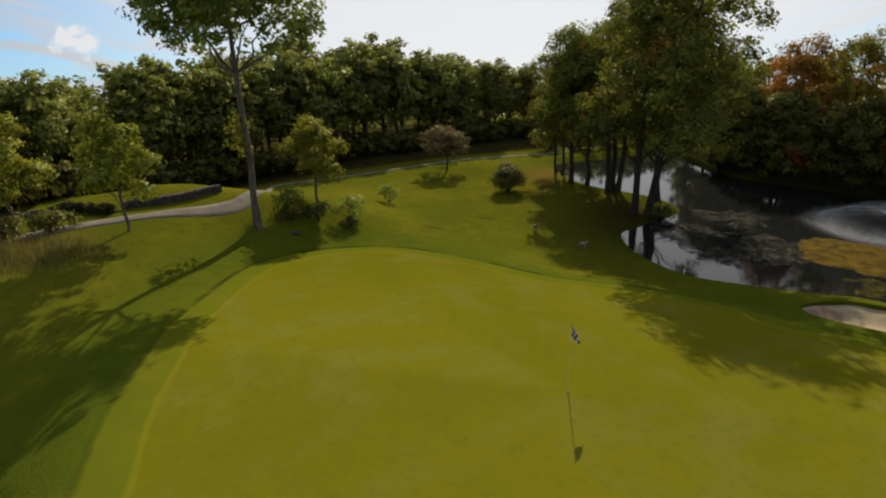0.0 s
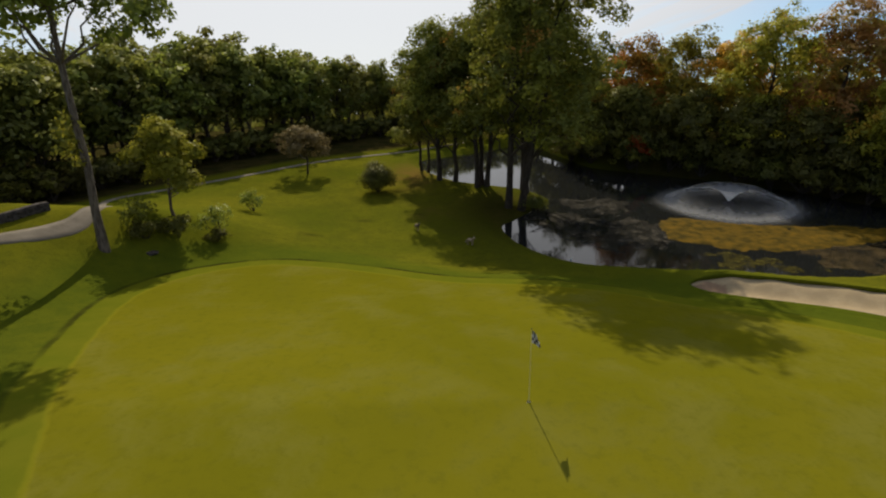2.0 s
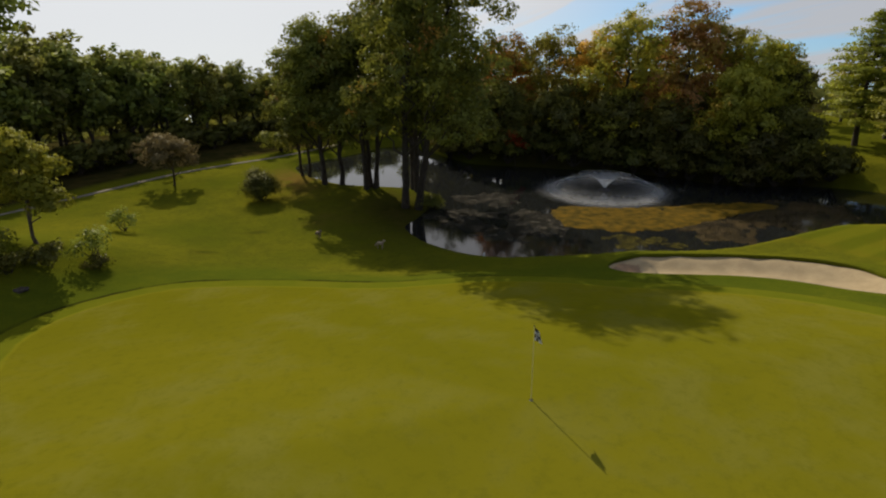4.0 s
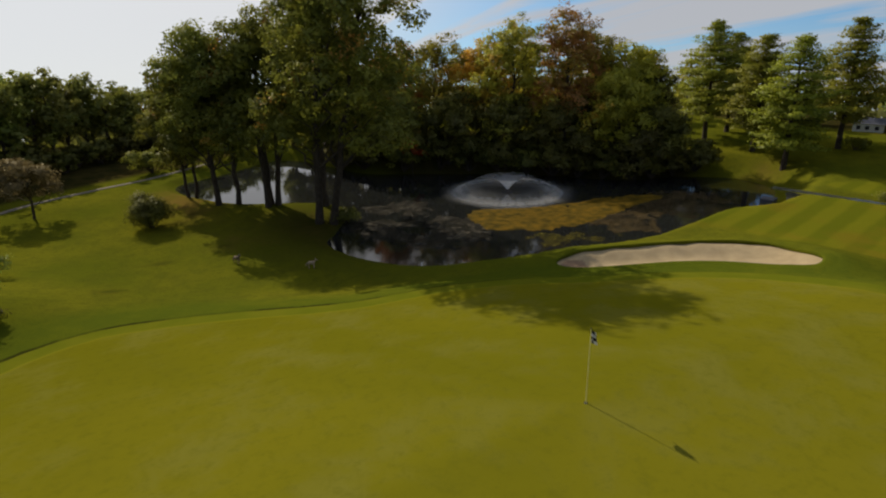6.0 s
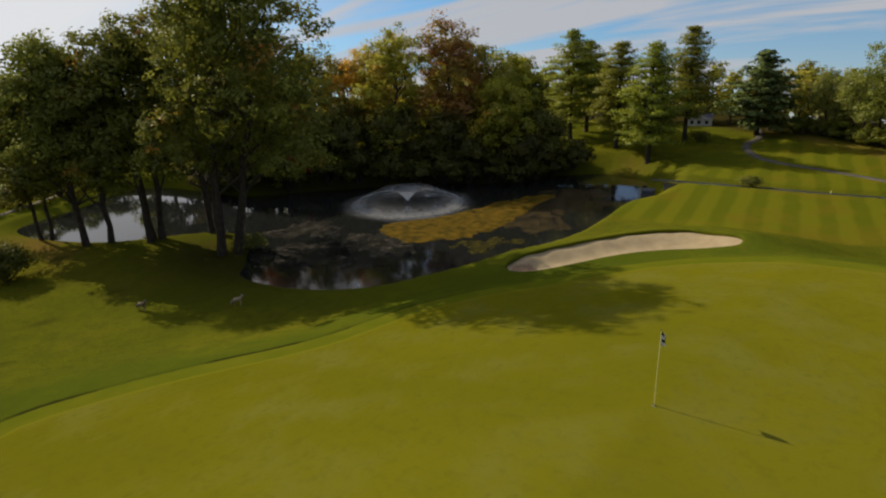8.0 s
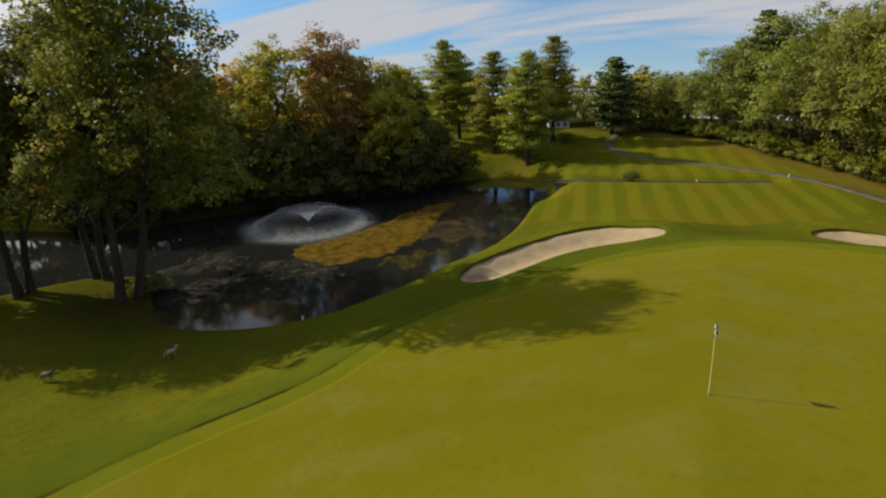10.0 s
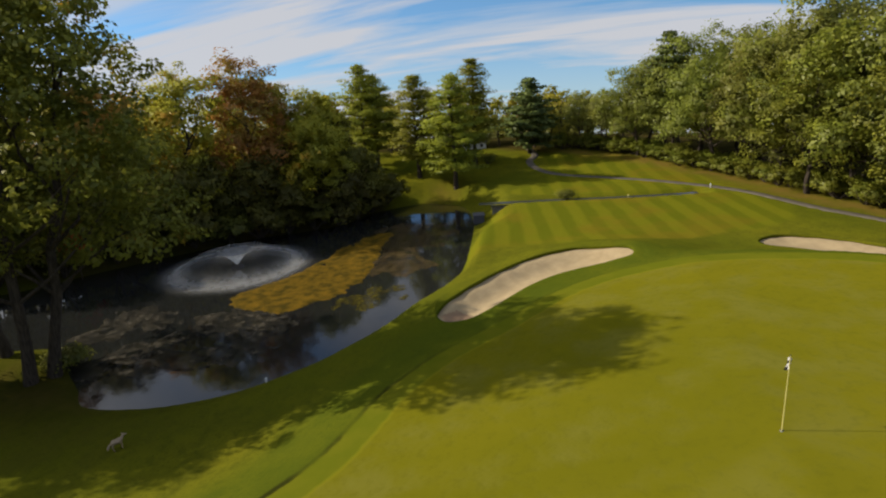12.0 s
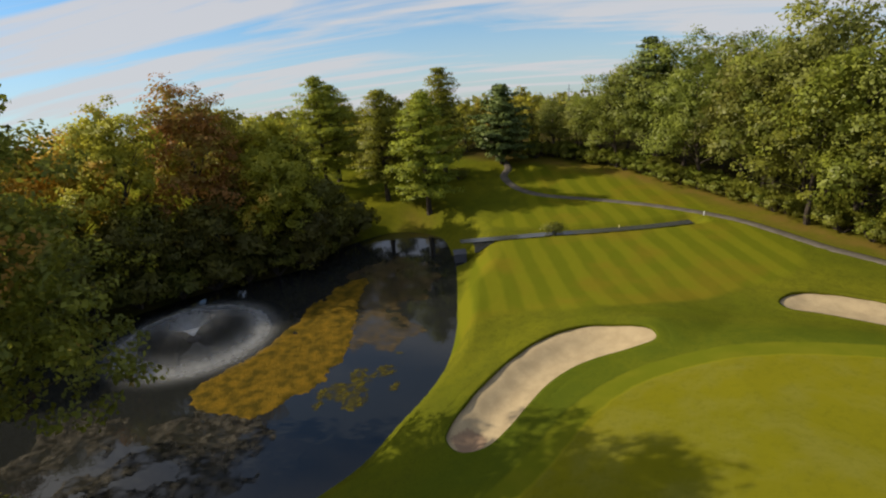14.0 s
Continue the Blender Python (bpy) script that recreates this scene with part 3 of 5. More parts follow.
def strip_ring(line, offsets, heights, mat, name, ring=True):
    """A band along a line: rows set off from it by offsets, at the heights given for each row."""
    nxt = np.roll(line, -1, 0) - np.roll(line, 1, 0) if ring else np.gradient(line, axis=0)
    nrm = np.stack([nxt[:, 1], -nxt[:, 0]], 1)
    nrm /= np.linalg.norm(nrm, axis=1)[:, None]
    if ring:
        probe = distance(*(line + 0.05 * nrm).T, line)
        if np.median(probe) < 0:
            nrm = -nrm
    co = []
    for o, h in zip(offsets, heights):
        p = line + o * nrm
        co.append(np.column_stack([p, h(p[:, 0], p[:, 1])]))
    n, m = len(line), len(offsets)
    co = np.concatenate(co)
    quads = [(r * n + k, r * n + (k + 1) % n, (r + 1) * n + (k + 1) % n, (r + 1) * n + k) for r in range(m - 1) for k in range(n if ring else n - 1)]
    return build_mesh(name, co, quads, mat, True, zones(co[:, 0], co[:, 1]) if mat is TURF else None)


def make_bunker(line, label):
    base = thing("bunker", label, "bunker", kind="structure")
    # sand laid as a grid clipped by its outline
    lo, hi = line.min(0) - 0.3, line.max(0) + 0.3
    gx, gy = np.arange(lo[0], hi[0], 0.22), np.arange(lo[1], hi[1], 0.22)
    x, y = (k.ravel() for k in np.meshgrid(gx, gy))
    d = distance(x, y, line)
    z = ground(x, y) - 0.13 - 0.24 * ease(0.0, -1.3, d) + 0.03 * np.sin(x * 3.1 + np.sin(y * 2.3))
    nx = len(gx)
    i = (np.arange(len(gy) - 1)[:, None] * nx + np.arange(nx - 1)).ravel()
    keep = (d[i] < 0.33) & (d[i + 1] < 0.33) & (d[i + nx] < 0.33) & (d[i + nx + 1] < 0.33)
    i = i[keep]
    part("sand", build_mesh("sand", np.stack([x, y, z], 1), np.stack([i, i + 1, i + nx + 1, i + nx], 1), SAND, True), None, base, "pale raked bunker sand")
    part("turf_lip", strip_ring(line, (0.95, 0.5, 0.12, 0.0, 0.03, 0.10),
                                (lambda x, y: ground(x, y) - 0.03, lambda x, y: ground(x, y) + 0.02, lambda x, y: ground(x, y) + 0.05, lambda x, y: ground(x, y) + 0.035,
                                 lambda x, y: ground(x, y) - 0.10, lambda x, y: ground(x, y) - 0.4), TURF, "turf_lip"), None, base, "rounded turf edge")


make_bunker(BUNKER_A, "curved bunker of pale sand beside the green")
make_bunker(BUNKER_B, "second bunker of pale sand behind the green")


def make_water():
    nxt = np.roll(POND, -1, 0) - np.roll(POND, 1, 0)
    nrm = np.stack([nxt[:, 1], -nxt[:, 0]], 1)
    nrm /= np.linalg.norm(nrm, axis=1)[:, None]
    if np.median(distance(*(POND + 0.05 * nrm).T, POND)) < 0:
        nrm = -nrm
    out = POND + 1.0 * nrm
    bm = bmesh.new()
    bm.faces.new([bm.verts.new((*p, WATER_Z)) for p in out])
    bmesh.ops.triangulate(bm, faces=bm.faces[:])
    me = bpy.data.meshes.new("water")
    bm.to_mesh(me)
    bm.free()
    me.materials.append(WATER_MAT)
    tagged(new("water", me), "dark still pond water reflecting trees and sky", "water", kind="structure")
    flat = lambda x, y: raw_ground(x, y) - 0.26
    me = strip_ring(CREEK, (-0.5, 0.5), (flat, flat), CREEK_MAT, "creek", False)
    tagged(new("creek_water", me), "narrow blue-grey creek between the mown banks", "water", kind="structure")


make_water()


def make_path(line, width, name, label, lift=0.035, mat=ASPHALT):
    w = np.asarray(width)[..., None] / 2 if np.ndim(width) else width / 2
    top = lambda x, y: ground(x, y) + lift
    low = lambda x, y: ground(x, y) - 0.12
    me = strip_ring(line, (-w - 0.04, -w, -w * 0.4, w * 0.4, w, w + 0.04), (low, top, lambda x, y: ground(x, y) + lift + 0.015, lambda x, y: ground(x, y) + lift + 0.015, top, low), mat, name, False)
    tagged(new(name, me), label, "path", kind="structure")


make_path(PATH_RIGHT, 0.82, "cart_path", "grey asphalt cart path curving along the fairway")
make_path(PATH_LEFT, np.interp(PATH_LEFT[:, 1], [10, 16, 20, 60], [1.25, 1.0, 0.62, 0.6]), "gravel_path", "pale grey path past the stone wall", mat=GRAVEL)


# ---- trees ----
def tube(points, radii, sides=7):
    """Corners and faces of a tapering tube."""
    p, co, fs = np.array(points, float), [], []
    n = len(p)
    for k in range(n):
        d = p[min(k + 1, n - 1)] - p[max(k - 1, 0)]
        d /= np.linalg.norm(d) + 1e-9
        a = np.cross(d, (0.3, 0.9, 0.2)); a /= np.linalg.norm(a) + 1e-9
        b = np.cross(d, a)
        ang = np.arange(sides) * 2 * np.pi / sides
        co.append(p[k] + radii[k] * (np.cos(ang)[:, None] * a + np.sin(ang)[:, None] * b))
    for k in range(n - 1):
        for s in range(sides):
            fs.append((k * sides + s, k * sides + (s + 1) % sides, (k + 1) * sides + (s + 1) % sides, (k + 1) * sides + s))
    return np.concatenate(co), np.array(fs)


def join(pieces):
    co, fs, n = [], [], 0
    for c, f in pieces:
        co.append(c)
        fs.append(np.asarray(f) + n)
        n += len(c)
    return np.concatenate(co), np.concatenate(fs)


def bent(rng, a, b, n=5, sway=0.08):
    a, b = np.array(a, float), np.array(b, float)
    s = np.linspace(0, 1, n)[:, None]
    p = a + (b - a) * s
    p[1:-1] += rng.normal(0, sway * np.linalg.norm(b - a), (n - 2, 3)) * (1, 1, 0.4)
    return p


def leaves(rng, centres, out, per, spread, size, flat=0.65, up=0.35):
    """Small diamond leaf sprays round clump centres; out: the way each clump faces."""
    n = len(centres) * per
    off = rng.normal(0, 1, (n, 3))
    off *= (rng.uniform(0.05, 1, n) ** 0.4 / np.linalg.norm(off, axis=1))[:, None]
    c = np.repeat(centres, per, 0) + 1.75 * off * np.array([1, 1, flat]) * np.repeat(spread, per)[:, None]
    nrm = np.repeat(out, per, 0) * 0.5 + off * 0.6 + rng.normal(0, 0.45, (n, 3)) + (0, 0, up)
    nrm /= np.linalg.norm(nrm, axis=1)[:, None]
    # leaves shade together with the clump that they belong to
    soft = np.repeat(out, per, 0) * 0.8 + off * 0.45 + rng.normal(0, 0.16, (n, 3)) + (0, 0, up * 0.6)
    soft /= np.linalg.norm(soft, axis=1)[:, None]
    nrm *= np.where((nrm * soft).sum(1) < 0, -1, 1)[:, None]
    a = np.cross(nrm, rng.normal(0, 1, (n, 3)))
    a /= np.linalg.norm(a, axis=1)[:, None]
    b = np.cross(nrm, a)
    ln = size * rng.uniform(0.6, 1.35, n)[:, None]
    wd = ln * rng.uniform(0.45, 0.75, n)[:, None]
    bend = nrm * ln * rng.uniform(-0.25, 0.05, n)[:, None]
    co = np.stack([c - a * ln * 0.5 + bend, c - b * wd * 0.5, c + a * ln * 0.5 + bend, c + b * wd * 0.5], 1).reshape(-1, 3)
    return co, np.arange(4 * n).reshape(-1, 4), np.repeat(soft, 4, 0)


def leafy(name, leaf, mat):
    """A mesh of leaves."""
    return build_mesh(name, leaf[0], leaf[1], mat, True, None, leaf[2])


def crown_clumps(rng, lobes, n):
    """Clump places on the outer part of a set of lobes, and the way each faces."""
    lobes = np.array(lobes, float)
    w = (lobes[:, 3] * lobes[:, 5]) ** 0.9
    pick = rng.choice(len(lobes), n, p=w / w.sum())
    d = rng.normal(0, 1, (n, 3))
    d /= np.linalg.norm(d, axis=1)[:, None]
    d[:, 2] = np.where(d[:, 2] < -0.55, -d[:, 2], d[:, 2])
    r = rng.uniform(0.35, 1.0, n) ** 0.5
    r = r * (1 + 0.13 * rng.normal(0, 1, n))
    return lobes[pick, :3] + d * lobes[pick, 3:6] * r[:, None], d


def broad_tree(seed, height, width, bare, trunk_r, mat, bark=BARK, clumps=230, per=26, size=0.34, spread=0.42, lobes=9, stems=1, lean=(0, 0), sway=0.018):
    """Meshes of a broadleaf tree: trunk with limbs, and a crown of leaf clumps in uneven lobes."""
    rng = np.random.default_rng(seed)
    ch = height - bare
    lob = [(lean[0], lean[1], bare + ch * 0.5, width * 0.30, width * 0.30, ch * 0.42)]
    for k in range(lobes):
        az = k * 2.4 + rng.uniform(-0.5, 0.5)
        s = (k + 0.5) / lobes
        rad = width * 0.5 * (0.30 + 0.42 * math.sin(math.pi * min(1, 0.22 + s * 0.80))) * rng.uniform(0.75, 1.2)
        r = width * rng.uniform(0.17, 0.27)
        lob.append((lean[0] * min(1, 0.55 + s) + rad * math.cos(az), lean[1] * min(1, 0.55 + s) + rad * math.sin(az), bare + ch * (0.12 + 0.76 * s), r, r, r * rng.uniform(0.65, 0.95)))
    wood = []
    for st in range(stems):
        off = np.array([0.0, 0.0]) if stems == 1 else trunk_r * 2.2 * np.array([math.cos(st * 2.3), math.sin(st * 2.3)])
        tip = np.array([lean[0] + off[0] * 3, lean[1] + off[1] * 3, bare + ch * 0.72])
        path = bent(rng, (*off, -0.35), tip, 8, sway)
        rr = trunk_r * np.array([1.45, 1.0, 0.92, 0.84, 0.74, 0.58, 0.36, 0.12])
        wood.append(tube(path, rr, 9))
        for c in lob[1 + st::stems]:
            hgt = max(0.25, min(0.9, (c[2] - ch * 0.22) / (bare + ch * 0.72)))
            a = path[min(6, max(2, int(hgt * 7), math.ceil(7 * 0.92 * bare / (bare + ch * 0.72)) if bare > 8 else 0))]
            wood.append(tube(bent(rng, a, (c[0], c[1], c[2]), 5, 0.07), trunk_r * np.array([0.42, 0.32, 0.24, 0.15, 0.05]), 5))
    wood = join(wood)
    cc, out = crown_clumps(rng, lob, clumps)
    leaf = leaves(rng, cc, out, per, rng.uniform(0.6, 1.25, clumps) * spread, size)
    return build_mesh("trunk", *wood, bark, True), leafy("crown", leaf, mat)


def conifer(seed, height, width, bare, trunk_r, mat, whorls=17, size=0.42, layered=0.2, name="pine_tree", per=16):
    """A conifer: straight trunk, whorls of limbs, and flat sprays of needles along them."""
    rng = np.random.default_rng(seed)
    wood = [tube(bent(rng, (0, 0, -0.3), (rng.normal(0, 0.15), rng.normal(0, 0.15), height * 0.97), 7, 0.006), trunk_r * np.array([1.3, 1, 0.85, 0.68, 0.5, 0.3, 0.06]), 8)]
    cs, outs = [], []
    for k in range(whorls):
        s = k / (whorls - 1)
        z = bare + (height - bare) * s ** 0.93
        reach = width * 0.5 * (1 - s ** 1.9) ** 0.8 * rng.uniform(0.80, 1.14) * min(1.0, 0.78 + 1.5 * s) + 0.35
        for j in range(int(rng.integers(5, 8))):
            az = j * 1.05 + k * 0.7 + rng.uniform(-0.3, 0.3)
            r = reach * rng.uniform(0.6, 1.12)
            tip = np.array([math.cos(az) * r, math.sin(az) * r, z + r * rng.uniform(-0.10, 0.22)])
            line = bent(rng, (0, 0, z - 0.1), tip, 4, 0.04)
            wood.append(tube(line, trunk_r * 0.30 * (1 - 0.6 * s) * np.array([1, 0.7, 0.45, 0.12]), 4))
            m = max(2, int(r / 0.48))
            for q in np.linspace(0.34, 1.0, m):
                p = line[0] + (line[-1] - line[0]) * q + rng.normal(0, 0.10, 3)
                cs.append(p + (0, 0, 0.08))
                outs.append((math.cos(az) * 0.75, math.sin(az) * 0.75, 0.7))
    cs, outs = np.array(cs), np.array(outs)
    leaf = leaves(rng, cs, outs, per, np.full(len(cs), 0.44), size, layered, 0.55)
    return build_mesh("trunk", *join(wood), BARK, True), leafy("crown", leaf, mat)


def plant(name, meshes, label, category, x, y, turn=0.0, scale=1.0, group="", tall=1.0, sink=0.0):
    base = thing(name, label, category, group=group)
    for n, me in zip(("trunk", "crown"), meshes):
        ob = new(n, me)
        ob.parent = base
    base.matrix_world = pose(x, y, spot(x, y) - sink, 0, 0, turn) @ Matrix.Diagonal((scale, scale, scale * tall, 1))
    return base


def again(base, x, y, turn=0.0, scale=1.0, label="", tall=1.0, sink=0.0):
    ob = copy_thing(base, pose(x, y, spot(x, y) - sink, 0, 0, turn))
    ob.scale = (scale, scale, scale * tall)
    return tagged(ob, label)


def shrub_mesh(seed, width, height, mat, clumps=60, per=24, size=0.22, lobes=5):
    rng = np.random.default_rng(seed)
    lob = [(rng.normal(0, width * 0.2), rng.normal(0, width * 0.2), height * rng.uniform(0.35, 0.62), width * rng.uniform(0.22, 0.34), width * rng.uniform(0.22, 0.34), height * rng.uniform(0.32, 0.42)) for _ in range(lobes)]
    cc, out = crown_clumps(rng, lob, clumps)
    cc[:, 2] = np.maximum(cc[:, 2], 0.05)
    leaf = leaves(rng, cc, out, per, np.full(clumps, min(0.28, width * 0.13)), size)
    wood = join([tube(bent(rng, (0, 0, -0.15), (l[0], l[1], l[2]), 4, 0.06), 0.05 * np.array([1, 0.7, 0.5, 0.15]) * max(0.5, width / 2), 5) for l in lob])
    return build_mesh("trunk", *wood, BARK, True), leafy("crown", leaf, mat)


# ---- trees near the green ----
def island_trees():
    """Tall alders and maples on the spit between the green and the pond."""
    rows = [(-0.6, 42.4, 15.0, 8.8, 2.4, 0.22, 1), (0.9, 41.8, 12.8, 6.5, 4.4, 0.20, 1), (3.2, 39.5, 15.6, 8.5, 4.8, 0.22, 3), (7.0, 36.8, 17.0, 10.4, 3.4, 0.24, 2),
            (5.0, 31.9, 20.4, 11.1, 4.0, 0.26, 2), (-1.9, 46.9, 12.6, 6.6, 1.8, 0.14, 2)]
    for n, (x, y, h, w, bare, r, stems) in enumerate(rows):
        m = broad_tree(20 + n, h, w, bare, r, LEAF_ISLAND, clumps=int((96 if w > 11 else 78) * w), per=34, size=0.26, spread=0.42, lobes=20 if w > 11 else 13, stems=stems, lean=(0.6, -3.4) if n == 4 else (0, 0), sway=0.008)
        plant("alder_tree", m, "tall dark green broadleaf tree on the pond bank", "tree", x, y, 0 if n == 4 else 40 * n, group="trees on the spit")


def tall_oak():
    rng = np.random.default_rng(8)
    m = broad_tree(41, 18.8, 9.6, 9.8, 0.20, LEAF_OAK, BARK_PALE, clumps=900, per=30, size=0.29, spread=0.40, lobes=18, lean=(-0.2, 0.2), sway=0.003)
    base = plant("oak_tree", m, "tall leaning oak with a bare pale trunk and high crown", "tree", -19.2, 15.6)
    cc = np.array([(-0.45 + 0.35 * math.cos(k), -0.15 + 0.35 * math.sin(k), 4.6 + 0.16 * k) for k in range(16)])
    spr = leaves(rng, cc, np.tile((0, -0.5, 0.5), (16, 1)), 14, np.full(16, 0.34), 0.26)
    ob = new("sprout", leafy("sprout", spr, LEAF_BIRCH))
    ob.parent = base
    tagged(ob, "leafy sprouts on the bare trunk", kind="stuff")


def small_trees():
    m = broad_tree(51, 6.4, 3.6, 1.2, 0.085, LEAF_BIRCH, BARK_PALE, clumps=300, per=30, size=0.20, spread=0.26, lobes=8)
    a = plant("birch_tree", m, "young birch with yellow-green leaves beside the path", "tree", -23.7, 10.1, group="young trees along the path")
    again(a, -30.3, 9.3, 130, 1.05)
    m = broad_tree(53, 6.1, 4.3, 1.5, 0.09, LEAF_BIRCH, BARK_PALE, clumps=320, per=30, size=0.21, spread=0.28, lobes=8)
    plant("birch_tree", m, "young yellow-green birch on the slope", "tree", -17.9, 21.8, group="young trees along the path")
    m = broad_tree(55, 4.7, 5.0, 1.6, 0.10, LEAF_PLUM, BARK, clumps=230, per=28, size=0.20, spread=0.26, lobes=8)
    plant("plum_tree", m, "small purple-leaved plum tree on the rough", "tree", -14.1, 46.4)
    m = shrub_mesh(61, 3.1, 2.5, LEAF_DARK, 420, 32, 0.14, 10)
    plant("round_shrub", m, "rounded dark green shrub on open grass", "shrub", -6.5, 39.0)
    m = shrub_mesh(63, 1.9, 1.9, LEAF_OAK, 34, 20, 0.17, 5)
    a = plant("sapling", m, "sparse leggy sapling on the slope", "sapling", -15.35, 21.0, group="saplings on the slope")
    again(a, -15.6, 30.6, 80, 0.9)
    again(a, -18.6, 18.6, 200, 1.0)
    m = shrub_mesh(64, 2.4, 1.3, LEAF_DARK, 70, 26, 0.17, 6)
    plant("shore_shrub", m, "low dark bush overhanging the pond shore", "shrub", 6.7, 32.2)
    m = shrub_mesh(65, 1.7, 0.95, LEAF_DARK, 40, 22, 0.16, 5)
    a = plant("low_shrub", m, "low dark shrub below the young birch", "shrub", -18.1, 18.0, group="low shrubs on the slope")
    again(a, -17.05, 19.5, 70, 1.1)
    again(a, -15.0, 20.2, 150, 0.7)
    again(a, -28.2, 9.6, 20, 1.3, "low dark shrub beside the dry grass")
    again(a, -30.4, 8.4, 110, 1.3, "low dark shrub beside the dry grass")


def grove():
    """Turning maples on the far bank."""
    rows = [(15.8, 50.5, 9.0, 7.5, LEAF_DARK), (15.8, 57.4, 9.6, 6.6, LEAF_DARK), (15.6, 62.8, 10.0, 7.4, LEAF_DARK), (21.2, 50.6, 11.2, 8.2, LEAF_ORANGE), (25.6, 48.8, 12.6, 8.2, LEAF_YELLOW), (29.0, 44.0, 11.6, 8.2, LEAF_ORANGE),
            (29.8, 40.2, 14.0, 8.6, LEAF_YELLOW), (34.0, 36.6, 15.0, 8.8, LEAF_RED), (38.0, 36.4, 12.8, 8.0, LEAF_YELLOW), (39.2, 32.2, 11.2, 7.2, LEAF_YELLOW),
            (35.6, 30.6, 10.4, 7.0, LEAF_YELLOW), (42.0, 32.8, 9.2, 6.2, LEAF_DARK), (39.6, 28.6, 6.6, 6.2, LEAF_DARK), (32.4, 34.6, 7.8, 7.0, LEAF_DARK),
            (28.2, 39.0, 7.2, 7.0, LEAF_DARK), (23.6, 43.0, 7.0, 7.0, LEAF_DARK), (19.0, 47.0, 6.6, 6.4, LEAF_DARK), (36.6, 29.0, 5.0, 5.4, LEAF_DARK)]
    words = {LEAF_DARK: "dark green maple overhanging the pond", LEAF_ORANGE: "maple turning orange on the far bank",
             LEAF_YELLOW: "yellow-green maple on the far bank", LEAF_RED: "russet maple rising above the grove"}
    for n, (x, y, h, w, mat) in enumerate(rows):
        m = broad_tree(70 + n, h, w, 0.5 if h < 8 else 1.2, 0.20, mat, clumps=420, per=32, size=0.27, spread=0.42, lobes=13)
        plant("maple_tree", m, words[mat], "tree", x, y, 33 * n, group="maples on the far bank")
    m = broad_tree(150, 4.4, 2.4, 2.2, 0.05, LEAF_FLAME, clumps=40, per=26, size=0.2, spread=0.26, lobes=5)
    plant("maple_sapling", m, "small flame-red maple sapling on the far bank", "tree", 19.6, 43.9)
    m = shrub_mesh(140, 5.0, 3.4, LEAF_DARK, 130, 30, 0.26, 8)
    first = None
    for k, (x, y) in enumerate(((14.9, 51.6), (16.2, 48.4), (19.4, 45.4), (22.6, 43.3), (25.0, 41.2), (27.4, 39.2), (29.6, 37.2), (31.4, 35.2), (32.8, 33.0), (34.2, 31.0), (36.0, 29.2), (38.4, 28.2), (40.8, 27.6), (43.2, 26.8))):
        if first is None:
            first = plant("bank_shrub", m, "dark shrub hanging over the far bank", "shrub", x, y, 0, 1.0, "shrubs on the far bank")
        else:
            again(first, x, y, 57 * k, 0.85 + 0.1 * (k % 4))


def pond_end():
    """Bushes that close the far end of the pond."""
    m = shrub_mesh(144, 4.6, 3.0, LEAF_BRIGHT, 110, 28, 0.26, 7)
    first = None
    for k, (x, y) in enumerate(((-3.4, 60.4), (0.2, 61.4), (3.8, 62.6), (7.2, 64.4), (10.6, 65.2), (13.6, 63.4), (15.4, 59.4), (15.8, 55.6))):
        if first is None:
            first = plant("pond_shrub", m, "yellow-green bush at the far end of the pond", "shrub", x, y, 0, 0.9, "bushes at the end of the pond")
        else:
            again(first, x, y, 77 * k, 0.8 + 0.12 * (k % 3))


def pines():
    rows = [(49.6, 24.7, 11.2, 6.8, 2.4, 3), (46.8, 19.8, 11.8, 7.2, 2.2, 5), (55.6, 19.2, 12.2, 5.8, 3.0, 7), (52.4, 32.2, 12.6, 9.0, 2.8, 9), (57.0, 32.5, 11.0, 8.0, 2.4, 13)]
    for x, y, h, w, bare, seed in rows:
        plant("pine_tree", conifer(seed, h, w, bare, 0.24, LEAF_PINE, 18, 0.24, 0.32, per=36), "white pine with layered branches on the mown slope", "tree", x, y, seed * 31, group="pines beyond the pond")
    plant("spruce_tree", conifer(17, 9.0, 7.4, 1.2, 0.24, LEAF_SPRUCE, 15, 0.46), "dark spruce at the end of the fairway", "tree", 61.6, 13.2)
    plant("pine_tree", conifer(19, 13.4, 5.4, 5.4, 0.22, LEAF_SPRUCE, 13, 0.42), "tall thin pine standing above the woods", "tree", 57.6, -2.9)


